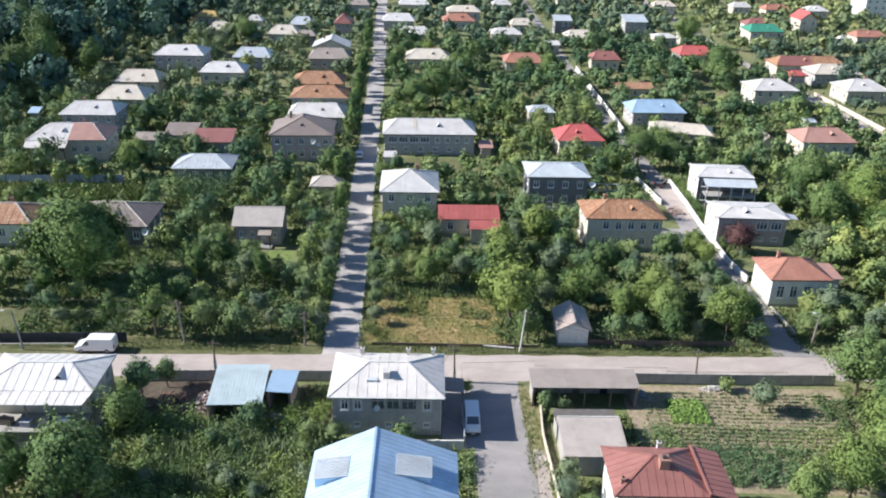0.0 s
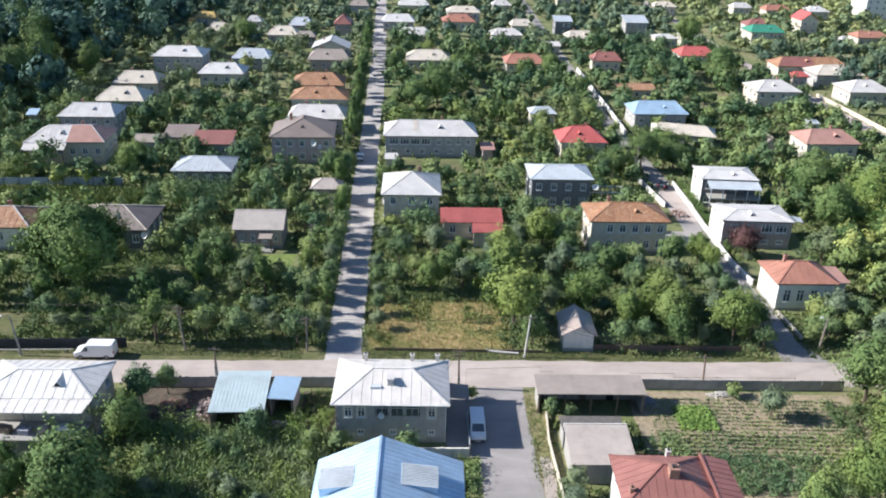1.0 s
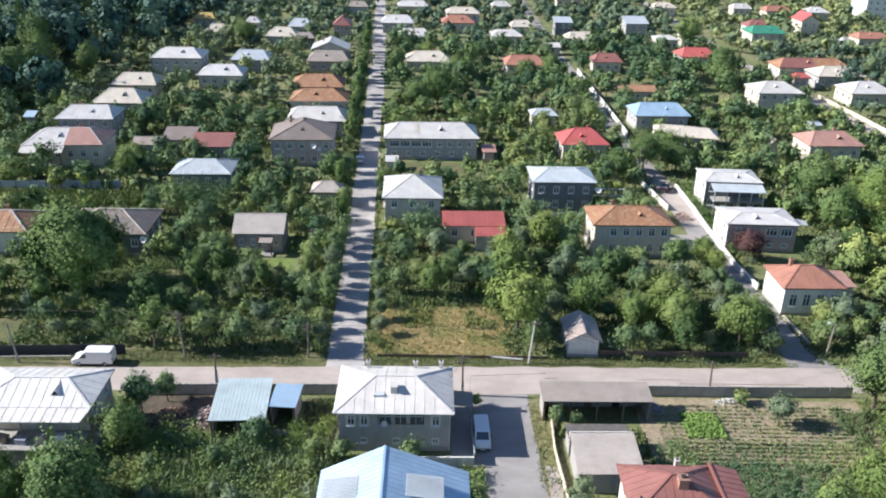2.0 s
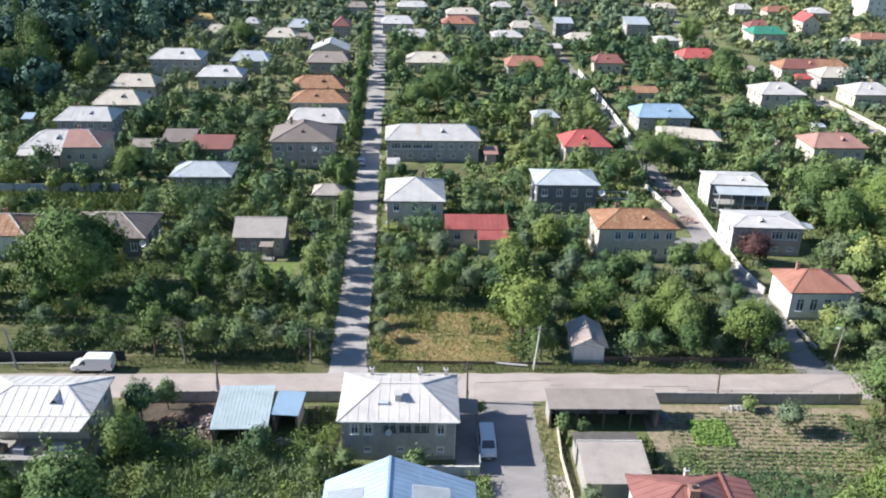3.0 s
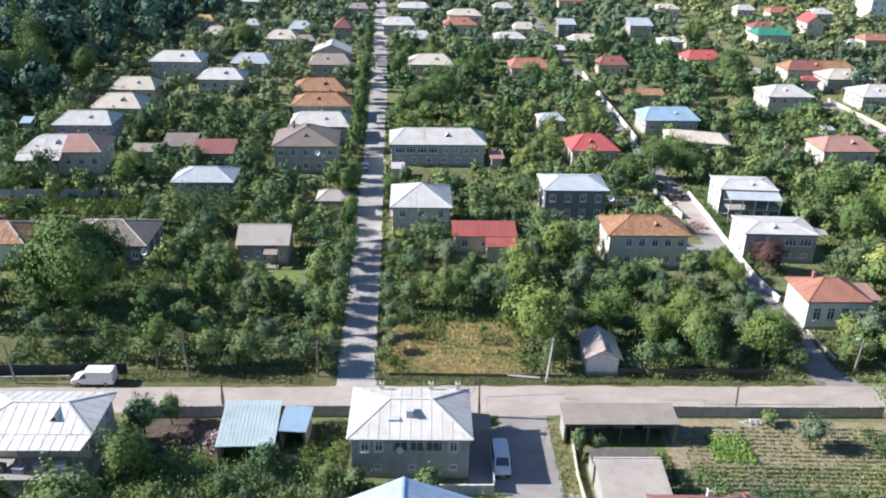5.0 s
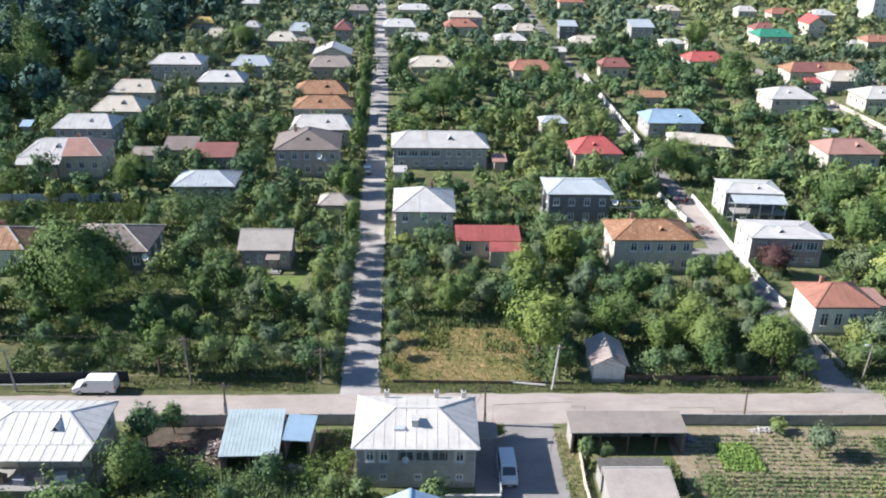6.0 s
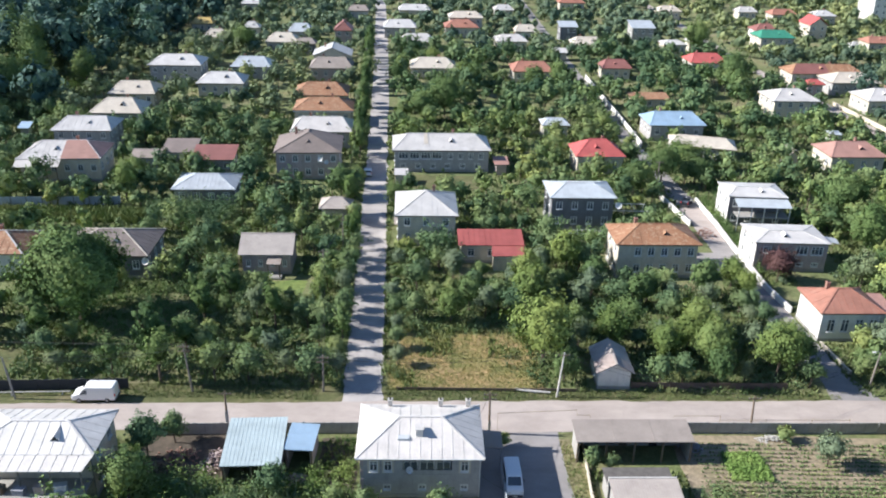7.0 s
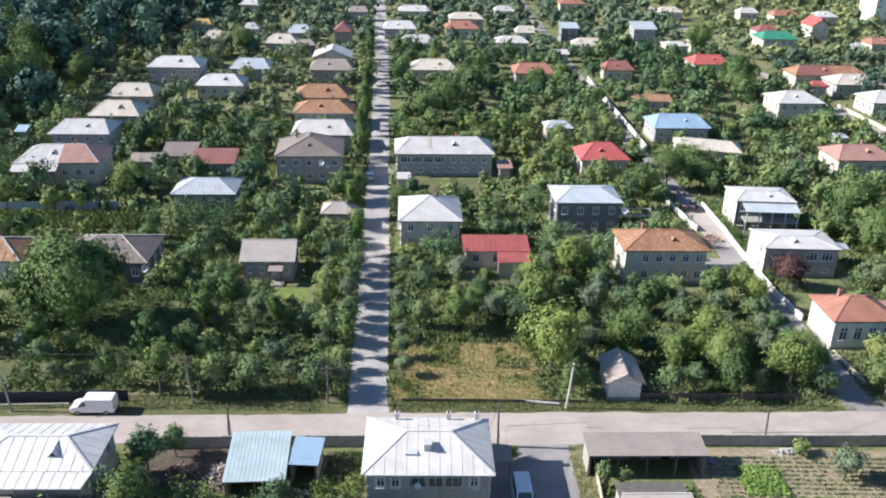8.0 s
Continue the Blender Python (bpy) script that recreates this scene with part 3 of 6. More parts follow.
def roof_planes(style, axis, w, d, z, rise, run=None, shift=0.0):
    """Corner lists of the slopes (eave first) and of the ridge and hip lines; w by d at the eaves."""
    X, Y = w / 2, d / 2
    if style == "mono":
        return [[(-X, -Y, z), (X, -Y, z), (X, Y, z + rise), (-X, Y, z + rise)]], [], []
    swap = axis == "y"
    L, D = (Y, X) if swap else (X, Y)
    r = D if run is None else run
    r = min(r, L) if style in ("hip", "pyramid") else 0
    A, B = (-(L - r), shift, z + rise), (L - r, shift, z + rise)
    c = [(-L, -D, z), (L, -D, z), (L, D, z), (-L, D, z)]
    planes = [[c[0], c[1], B, A], [c[2], c[3], A, B]]
    lines, gables = [(A, B)], []
    if style in ("hip", "pyramid"):
        planes += [[c[1], c[2], B], [c[3], c[0], A]]
        lines += [(c[0], A), (c[3], A), (c[1], B), (c[2], B)]
    else:
        gables = [(c[1], c[2], B), (c[3], c[0], A)]
    if L - r < 0.05:
        planes = [[p[0], p[1], (0, 0, z + rise)] for p in planes]
        lines = lines[1:]
    if swap:
        turn = lambda p: (-p[1], p[0], p[2])
        planes = [[turn(p) for p in q] for q in planes]
        lines = [tuple(turn(p) for p in q) for q in lines]
        gables = [tuple(turn(p) for p in q) for q in gables]
    return planes, lines, gables


def roof_parts(ob, style, axis, w, d, z, rise, material, seams=0.0, run=None, over=0.45, cap=None, shift=0.0):
    planes, lines, gables = roof_planes(style, axis, w, d, z, rise, run, shift)
    s, index, edges = Shape(), {}, {}
    for p in planes:
        for q in p:
            if tuple(q) not in index:
                index[tuple(q)] = len(s.v)
                s.v += [tuple(q), (q[0], q[1], q[2] - 0.1)]
        k = [index[tuple(q)] for q in p]
        s.f += [tuple(k), tuple(a + 1 for a in reversed(k))]
        for a, b in zip(k, k[1:] + k[:1]):
            edges[a, b] = 1
    for a, b in edges:
        if (b, a) not in edges:
            s.f.append((b, a, a + 1, b + 1))
    roof = part("roof", s, material, ob)
    if seams:
        r = Shape()
        for p in planes:
            slope_ribs(r, p, seams)
        if r.f:
            tagged(part("roof_seams", r, material, roof), kind="stuff")
    if lines:
        for a, b in lines:
            part("ridge_cap", Shape().bar(a, b, 0.24, 0.05), cap or material, roof)
    f = Shape()
    X, Y = w / 2, d / 2
    if style in ("hip", "pyramid"):
        f.box(-X + 0.03, X - 0.03, -Y + 0.03, Y - 0.03, z - 0.24, z - 0.1)
        part("eaves_board", f, "timber", roof)
    return roof, planes, gables


def dormer_parts(ob, x, y, z, material, size=0.9, face=-1, long=1.6):
    """A small gabled roof vent; a near-black panel paints its mouth's shade."""
    s = Shape()
    y2 = y - face * long
    for sx in (-1, 1):
        s.slab([(x, y, z + size), (x, y2, z + size), (x + sx * size * 0.8, y2, z), (x + sx * size * 0.8, y, z)][:: -sx], 0.06)
    d = part("dormer", s, material, ob)
    k = 0.12 * face
    part("vent", Shape().face((x - size * 0.66, y - k, z), (x + size * 0.66, y - k, z), (x, y - k, z + size * 0.84)), "dark", d)
    return d


def chimney_parts(ob, x, y, z, high=1.2, material="brick", wide=0.5):
    s = Shape()
    s.box(x - wide / 2, x + wide / 2, y - wide / 2, y + wide / 2, z - 0.9, z + high)
    s.box(x - wide / 2 - 0.06, x + wide / 2 + 0.06, y - wide / 2 - 0.06, y + wide / 2 + 0.06, z + high, z + high + 0.1)
    c = part("chimney", s, material, ob)
    part("flue", Shape().box(x - wide * 0.22, x + wide * 0.22, y - wide * 0.22, y + wide * 0.22, z + high + 0.1, z + high + 0.28), "dark", c)
    return c


def dish_parts(parent, x, y, z, r=0.45):
    """A satellite dish facing the sun side."""
    s = Shape()
    rings = []
    axis = Vector((-0.2, -0.85, 0.5)).normalized()
    side = axis.cross(Vector((0, 0, 1))).normalized()
    up = side.cross(axis)
    for k in range(4):
        q = r * k / 3
        ring = []
        for j in range(14):
            a = 2 * math.pi * j / 14
            ring.append(Vector((x, y, z)) + (side * math.cos(a) + up * math.sin(a)) * q + axis * 0.5 * q * q / r)
        rings.append(ring)
    for a, b in zip(rings, rings[1:]):
        for j in range(14):
            i = (j + 1) % 14
            s.face(a[j], a[i], b[i], b[j])
    dish = part("satellite_dish", s, "frame", parent, "white satellite dish")
    part("dish_arm", Shape().tube([(x, y + 0.3, z - 0.4), (x, y, z), Vector((x, y, z)) + axis * r * 0.9], [0.03, 0.03, 0.02], 5), "steel", dish)
    return dish


HOUSES = {}


def house(x0, y0, x1, d, eave, rise, roof, wall, label, style="hip", axis="x", storeys=2, turn=3.0, seams=0.0, run=None, over=0.5,
          front=None, sides=1, dormer="w", chimney=True, name="house", holes=(), cap=None, win=(1.15, 1.45), bars=1, shift=0.0, front_wall=None, front_wins=None):
    """A house whose near eave runs from x0 to x1 at y0, d deep at the eaves."""
    w = x1 - x0
    if style == "hip" and d > w:
        axis = "y"
    if style == "hip" and run is None:
        run = 0.23 * min(w, d) + 0.08 * min(w, d) * (len(label) % 3)
    c, sn = math.cos(radians(turn)), math.sin(radians(turn))
    mx, my = w / 2 * c - d / 2 * sn, w / 2 * sn + d / 2 * c
    ob = thing(name, pose(x0 + mx, y0 + my, 0, 0, 0, turn), label, "house" if name == "house" else name.replace("_", " "))
    HOUSES[label] = ob
    tall = eave - 0.12
    X, Y = w / 2 - over, d / 2 - over
    s = Shape()
    n = front if front is not None else max(2, round(2 * X / 3.0))
    lift = max(0.0, tall - storeys * 2.85 - 0.15) if storeys > 1 else max(0.0, tall - 2.85)
    wins = []
    step = min(2.85, (tall - 0.1) / storeys) if storeys > 1 else 2.85

    def row(length, count):
        out = []
        for k in range(storeys):
            z = lift * 0.6 + 0.95 + step * k
            for j in range(count):
                u = length * (j + 0.5) / count
                if z + win[1] < tall - 0.1 and u > win[0] and not any(h[0] - 0.6 < u < h[1] + 0.6 and h[2] < z + win[1] and h[3] > z for h in (holes if length == 2 * X else ())):
                    out.append((u - win[0] / 2, u + win[0] / 2, z, z + win[1]))
        return out

    f_holes = row(2 * X, n) if front_wins is None else list(front_wins)
    f = Shape() if front_wall else s
    at = opening_wall(f, (-X, -Y), (X, -Y), 0, tall, f_holes + list(holes))
    wins += [(at, h) for h in f_holes]
    side = row(2 * Y - 0.001, max(1, round(2 * Y / 3.6))) if sides else []
    at = opening_wall(s, (X, -Y), (X, Y), 0, tall, side)
    wins += [(at, h) for h in side]
    opening_wall(s, (X, Y), (-X, Y), 0, tall, [])
    at = opening_wall(s, (-X, Y), (-X, -Y), 0, tall, side)
    wins += [(at, h) for h in side]
    s.face((-X, -Y, tall - 0.02), (X, -Y, tall - 0.02), (X, Y, tall - 0.02), (-X, Y, tall - 0.02))
    if style == "gable":
        g0 = rise * (1 - over / (d / 2 if axis == "x" else w / 2))
        if axis == "x":
            s.face((X, -Y, tall), (X, Y, tall), (X, 0, tall + g0)).face((-X, Y, tall), (-X, -Y, tall), (-X, 0, tall + g0))
        else:
            s.face((-X, -Y, tall), (X, -Y, tall), (-shift, -Y, tall + g0)).face((X, Y, tall), (-X, Y, tall), (-shift, Y, tall + g0))
    if style == "mono":
        s.face((-X, Y, tall), (X, Y, tall), (X, Y, tall + rise * 0.93), (-X, Y, tall + rise * 0.93))
        s.face((X, -Y, tall), (X, Y, tall), (X, Y, tall + rise * 0.93)).face((-X, Y, tall), (-X, -Y, tall), (-X, Y, tall + rise * 0.93))
    part("wall", s, wall, ob)
    if front_wall:
        part("front_wall", f, front_wall, ob)
    part("plinth", Shape().box(-X - 0.06, X + 0.06, -Y - 0.06, Y + 0.06, -0.2, 0.45), "concrete", ob)
    for at, h in wins:
        window_parts(ob, at, h, bars=bars)
    roof_ob, planes, _ = roof_parts(ob, style, axis, w, d, eave, rise, roof, seams, run, over, cap, shift)
    D = d / 2
    if dormer and style != "mono":
        u = 0.1 * w * (1 if len(label) % 2 else -0.6)
        if axis == "x":
            f = 0.5
            dormer_parts(ob, u, -D * (1 - f) - 0.3, eave + rise * f - 0.05, cap or roof, (0.5, 0.72, 0.6)[len(label) % 3] if d > 8 else 0.5)
        else:
            dormer_parts(ob, 0, -D * 0.62, eave + rise * (0.42 if style != "gable" else 0.9), cap or roof, 0.7)
    if chimney:
        chimney_parts(ob, w * (0.13 if len(label) % 3 else -0.2), D * 0.25, eave + rise * 0.75, 0.9)
    return ob

# ---- the near houses, each with its own build ----


def posts(ob, places, z0, z1, material="timber", r=0.09):
    for x, y in places:
        part("post", Shape().box(x - r, x + r, y - r, y + r, z0, z1), material, ob)


def loggia_house():
    """Two-storey stone house with a recessed balcony in the middle of its front."""
    X, Y = 6.05, 4.2
    h = (4.3, 9.3, 2.95, 4.95)
    UP = [(u - 0.45, u + 0.45, 3.3, 4.6) for u in (1.35, 2.8, 10.6)]
    LOW = [(u - 0.4, u + 0.4, 1.0, 1.75) for u in (2.7, 6.3, 10.6)]
    ob = house(3.2, -18.9, 16.3, 9.4, 5.3, 1.75, "bright_white", "tuff", "grey stone two-storey house with white metal hip roof and balcony", turn=1.0, seams=1.05, run=4.3,
               front_wins=UP + LOW, holes=[h], chimney=False, dormer="")
    x0, x1, y = -X + h[0], -X + h[1], -Y
    s = Shape()
    s.face((x0, y + 1.5, h[2]), (x1, y + 1.5, h[2]), (x1, y + 1.5, h[3]), (x0, y + 1.5, h[3]))
    s.face((x0, y + 0.2, h[2]), (x1, y + 0.2, h[2]), (x1, y + 1.5, h[2]), (x0, y + 1.5, h[2]))
    s.face((x0, y + 0.2, h[3]), (x0, y + 1.5, h[3]), (x1, y + 1.5, h[3]), (x1, y + 0.2, h[3]))
    s.face((x0, y + 0.2, h[2]), (x0, y + 1.5, h[2]), (x0, y + 1.5, h[3]), (x0, y + 0.2, h[3]))
    s.face((x1, y + 0.2, h[2]), (x1, y + 0.2, h[3]), (x1, y + 1.5, h[3]), (x1, y + 1.5, h[2]))
    part("balcony_room", s, "darkstone", ob)
    posts(ob, [(x0 + 1.66, y + 0.1), (x0 + 3.33, y + 0.1)], h[2], h[3], "tuff", 0.11)
    part("balcony_parapet", Shape().box(x0, x1, y + 0.03, y + 0.13, h[2], h[2] + 0.5), "tuff", ob, "grey stone balcony parapet")
    for k in range(3):
        u = x0 + 5.0 * k / 3
        fr = Shape()
        for q in range(3):
            fr.box(u + 0.12 + q * 0.68 - 0.025, u + 0.12 + q * 0.68 + 0.025, y + 0.05, y + 0.11, h[2] + 0.6, h[3])
        fr.box(u + 0.1, u + 1.55, y + 0.05, y + 0.11, h[3] - 0.5, h[3] - 0.44)
        g = part("glazing", fr, "frame", ob)
        part("pane", Shape().box(u + 0.12, u + 1.5, y + 0.075, y + 0.085, h[2] + 0.6, h[3] - 0.02), "glass", g)
    for u, u2, z, z2 in UP:
        m = Shape()
        for q in ((u - 0.16, u, z - 0.16, z2 + 0.16), (u2, u2 + 0.16, z - 0.16, z2 + 0.16), (u, u2, z2, z2 + 0.16)):
            m.box(q[0] - X, q[1] - X, y + 0.45 - 0.5, y + 0.01, q[2], q[3])
        part("window_surround", m, "plaster", ob, "pale stone window surround")
    for k, w in ((0.5, 1.0), (2.2, 1.0), (3.9, 0.9)):
        d = part("balcony_door", Shape().box(x0 + k - 0.05, x0 + k + w + 0.05, y + 1.42, y + 1.48, h[2], h[3] - 0.15), "frame", ob)
        part("pane", Shape().box(x0 + k + 0.08, x0 + k + w - 0.08, y + 1.4, y + 1.415, h[2] + 0.3, h[3] - 0.25), "glass", d)
    dish_parts(ob, x0 + 0.75, y - 0.25, h[2] + 0.75, 0.36)
    vent = part("roof_vent", Shape().box(-0.45, 0.25, -2.3, -1.3, 5.9, 7.0), "white", ob, "white sheet-metal box vent")
    part("vent_cap", Shape().box(-0.53, 0.33, -2.38, -1.22, 7.0, 7.07), "white", vent)
    part("roof_hatch", Shape().box(-2.3, -1.1, -2.75, -2.0, 5.8, 6.28), "pale", ob)
    for x in (-3.3, 2.2, 5.2):
        chimney_parts(ob, x, 4.0, 5.6, 0.75, "paleconc", 0.45)
    gut = Shape()
    gut.bar((-6.5, -4.72, 5.18), (6.5, -4.72, 5.18), 0.14, 0.1).tube([(6.2, -4.7, 5.15), (6.1, -4.28, 4.8), (6.1, -4.28, 0.1)], [0.05, 0.05, 0.05], 6)
    part("gutter", gut, "frame", ob)
    for k in range(4):
        part("quoin", Shape().box(-6.09, -5.75, -4.24, -4.1, 0.5 + 1.15 * k, 1.2 + 1.15 * k), "pinktuff", ob)
    return ob


def blue_gable_house():
    """The house nearest of all: long ridge along the drive, a low shed dormer in each slope."""
    ob = house(3.6, -45.5, 17.8, 16.5, 5.8, 3.0, "sky", "tuff", "house with a large sky-blue metal gable roof and shed dormers", style="gable", axis="y", turn=0.8, seams=0.62, shift=0.95,
               dormer="", chimney=False)
    ridge = -0.95

    def surface(x):
        return 8.8 - 3 * abs(x - ridge) / (7.1 - (ridge if x > ridge else -ridge))

    for a, b in ((1.2, 4.6), (-3.2, -6.4)):
        za = surface(a) + 0.04
        zb = za - 0.42
        y0, y1 = 2.2, 5.2
        pts = [(a, y0, za), (b, y0, zb), (b, y1, zb), (a, y1, za)]
        d = part("dormer_roof", Shape().slab(pts if b > a else pts[::-1], 0.07), "pale", ob, "corrugated pale sheet dormer roof")
        r = Shape()
        for k in range(1, 16):
            y = y0 + (y1 - y0) * k / 16
            r.bar((a, y, za), (b, y, zb), 0.07, 0.05)
        tagged(part("corrugation", r, "pale", d), kind="stuff")
        c, o = Shape(), 0.12 if b > a else -0.12
        for y in (y0 + 0.1, y1 - 0.1):
            c.face((a, y, za - 0.08), (b - o, y, surface(b - o) - 0.05), (b - o, y, zb - 0.05))
        c.face((b - o, y0 + 0.1, surface(b - o) - 0.05), (b - o, y1 - 0.1, surface(b - o) - 0.05), (b - o, y1 - 0.1, zb - 0.05), (b - o, y0 + 0.1, zb - 0.05))
        part("dormer_cheek", c, "sky", d)
    return ob


def white_left_house():
    ob = house(-35.6, -19.8, -22.5, 7.7, 5.7, 1.3, "bright_white", "plaster", "house with a white seamed metal roof and open veranda", turn=1.5, seams=1.1, run=3.7, chimney=False, dormer="")
    s = Shape().slab([(-6.6, -5.75, 5.15), (5.95, -5.75, 5.15), (6.55, -3.8, 5.64), (-6.6, -3.8, 5.64)], 0.08)
    v = part("veranda_roof", s, "bright_white", ob)
    r = Shape()
    for k in range(1, 12):
        x = -6.55 + 12.6 * k / 12
        r.bar((x, -5.75, 5.15), (x + 0.1, -3.85, 5.63), 0.05, 0.03)
    part("veranda_seams", r, "bright_white", v)
    posts(ob, [(-6.3 + 3.0 * k, -5.45) for k in range(4)] + [(5.7, -5.45)], 2.45, 5.1, "pole", 0.07)
    part("veranda_floor", Shape().box(-6.5, 5.9, -6.9, -3.4, 2.2, 2.45), "concrete", ob)
    part("terrace_wall", Shape().box(-6.4, 5.8, -6.75, -6.5, 0, 2.2), "concrete", ob)
    dormer_parts(ob, 2.3, -2.4, 6.1, "white", 0.75, -1, 1.9)
    part("downpipe", Shape().tube([(6.3, -3.5, 5.5), (6.0, -3.4, 5.1), (6.0, -3.4, 0.1)], [0.06, 0.06, 0.06], 6), "steel", ob)
    return ob


def open_shed(name, m, w, d, low, high, roof, label, wall="timber", seams=0.5, front_posts=3, fill=True):
    """A lean-to shed: sloping sheet roof, back and side walls, posts in front."""
    ob = thing(name, m, label, "shed")
    X, Y = w / 2, d / 2
    p = [(-X, -Y, low), (X, -Y, low), (X, Y, high), (-X, Y, high)]
    roof_ob = part("roof", Shape().slab(p, 0.09), roof, ob)
    r = Shape()
    slope_ribs(r, p, seams, 0.05 if seams > 0.3 else 0.1, 0.02)
    tagged(part("roof_seams", r, roof, roof_ob), kind="stuff")
    k = 0.25
    part("back_wall", Shape().box(-X + k, X - k, Y - k - 0.18, Y - k, 0, high - 0.18), wall, ob)
    for sx in (-1, 1):
        x = sx * (X - k)
        s = Shape()
        a, b = -Y + k, Y - k - 0.18
        la, lb = low - 0.12, high - 0.22
        for xx in (x, x - sx * 0.16):
            s.face((xx, a, 0), (xx, b, 0), (xx, b, lb), (xx, a, la))
        s.face((x, a, 0), (x - sx * 0.16, a, 0), (x - sx * 0.16, a, la), (x, a, la))
        part("side_wall", s, wall, ob)
    if fill:
        part("front_wall", Shape().box(-X + k, X - k, -Y + k, -Y + k + 0.16, 0, low - 0.12), wall, ob)
    else:
        posts(ob, [(-X + k + (w - 2 * k) * j / (front_posts - 1), -Y + k) for j in range(front_posts)], 0, low - 0.1)
        part("beam", Shape().box(-X + k, X - k, -Y + k - 0.07, -Y + k + 0.07, low - 0.24, low - 0.1), "timber", ob)
    return ob


def maroon_house():
    ob = house(32.2, -34.6, 41.4, 7.4, 5.8, 1.9, "maroon", "lime", "whitewashed house with a dark red seamed metal hip roof", turn=0.5, seams=0.85, run=4.2, dormer="", chimney=False, cap="maroon")
    wing = part("wing_wall", Shape().box(4.2, 6.7, -3.4, 3.0, 0, 5.2), "plaster", ob)
    p = [(7.2, -3.7, 5.5), (7.2, 3.5, 5.5), (4.5, 3.6, 6.15), (4.5, -3.7, 6.15)]
    w = part("wing_roof", Shape().slab(p, 0.1), "maroon", ob)
    r = Shape()
    for k in range(1, 9):
        y = -3.7 + 7.2 * k / 9
        r.bar((4.5, y, 6.15), (7.2, y, 5.5), 0.06, 0.05)
    part("wing_seams", r, "maroon", w)
    part("parapet", Shape().bar((4.45, -3.75, 5.9), (4.45, 3.65, 6.0), 0.2, 0.3), "maroon", ob)
    chimney_parts(ob, 0.5, -0.9, 7.0, 1.0, "brick", 0.9)
    chimney_parts(ob, -3.6, -2.3, 6.2, 0.5, "brick", 0.4)
    chimney_parts(ob, 1.2, 3.4, 6.0, 0.6, "paleconc", 0.4)
    return ob


loggia_house()
blue_gable_house()
white_left_house()
maroon_house()
open_shed("open_shed", pose(-8.1, -13.0, 0, 0, 0, 3.5), 6.3, 7.6, 2.5, 3.1, "aqua", "open-sided shed with a pale blue sheet roof over stored wood", "pinktuff", 0.42, 3, False)
open_shed("lean_to", pose(-3.2, -12.0, 0, 0, 0, -3), 3.2, 4.5, 2.6, 2.8, "blue", "small lean-to shed with a blue sheet roof", "pinktuff", 0.22, 2, False)
open_shed("long_shed", pose(33.1, -10.5, 0, 0, 0, 1.5), 13.0, 3.6, 2.9, 3.3, "slate", "long open shed with a grey-brown sheet roof", "concrete", 4.0, 5, False)
open_shed("grey_shed", pose(32.4, -22.0, 0, 0, 0, 1.5), 7.0, 5.9, 2.7, 3.5, "fibre", "shed with a warm grey corrugated roof and block walls", "concrete", 0.27, 3, True)

ob = thing("flat_roof_store", pose(32.3, -17.3, 0, 0, 0, 1.5), "low store with a flat dark roof and white coping", "shed")
part("wall", Shape().box(-3.3, 3.3, -1.3, 1.0, 0, 2.4), "concrete", ob)
part("roof", Shape().box(-3.5, 3.5, -1.5, 1.2, 2.4, 2.52), "dark_flat", ob)
part("coping", Shape().box(-3.5, 3.5, -1.62, -1.5, 2.4, 3.5), "lime", ob)
for k, (x, w) in enumerate(((28.0, 1.0), (32.6, 0.9), (36.0, 0.9))):
    part("shed_door", Shape().box(x - w / 2, x + w / 2, -9.16, -9.1, 0, 2.0), "dark" if k != 1 else "timber", None)
    tagged(scene.collection.objects[-1], "dark plank door in the long shed's back wall", "door")
ob = thing("canopy", pose(17.3, -11.6, 0), "small grey sheet canopy beside the stone house", "canopy")
part("roof", Shape().slab([(-1.2, -1.5, 2.6), (1.3, -1.5, 2.4), (1.3, 1.5, 2.4), (-1.2, 1.5, 2.6)], 0.07), "slate", ob)
posts(ob, [(-1.0, -1.3), (1.1, -1.3), (-1.0, 1.3), (1.1, 1.3)], 0, 2.45, "steel", 0.05)

# white gabled shed on the far side of the road
ob = house(31.3, 1.9, 36.1, 6.4, 2.55, 1.35, "fibre", "lime", "small whitewashed shed with patched gable roof", style="gable", axis="y", turn=0.0, storeys=1, front=0, sides=0, over=0.4,
           dormer="", chimney=False, name="shed", seams=0.8)
part("patch_sheet", Shape().slab([(-0.12, -3.22, 3.88), (-0.12, -0.4, 3.88), (-2.42, -0.9, 2.6), (-2.42, -3.22, 2.6)], 0.05), "pinkfibre", ob, "pinkish patched roof sheet")
part("patch_sheet", Shape().slab([(0.12, -0.7, 3.88), (0.12, -3.22, 3.88), (2.42, -3.22, 2.6), (2.42, -1.2, 2.6)], 0.05), "pinkfibre", ob, "pinkish patched roof sheet")

# whitewashed houses along the eastern street
ob = house(63.3, 38.0, 75.7, 8.2, 5.2, 0.55, "white", "lime", "whitewashed two-storey house with low white roof beside a purple plum tree", turn=-1, seams=0.0, run=3.5, front_wins=[(1.2, 2.6, 3.2, 4.4), (3.4, 4.2, 3.2, 4.4), (6.6, 8.6, 3.0, 4.5), (9.1, 11.1, 3.0, 4.5), (7.0, 8.2, 0.9, 1.7), (9.5, 10.7, 0.9, 1.7)], front_wall="pinktuff", sides=1, bars=2, chimney=False, over=0.3)
part("side_canopy", Shape().slab([(6.0, -1.5, 4.6), (8.6, -1.8, 4.3), (8.9, 0.6, 4.3), (6.0, 0.8, 4.7)], 0.08), "pale", ob)
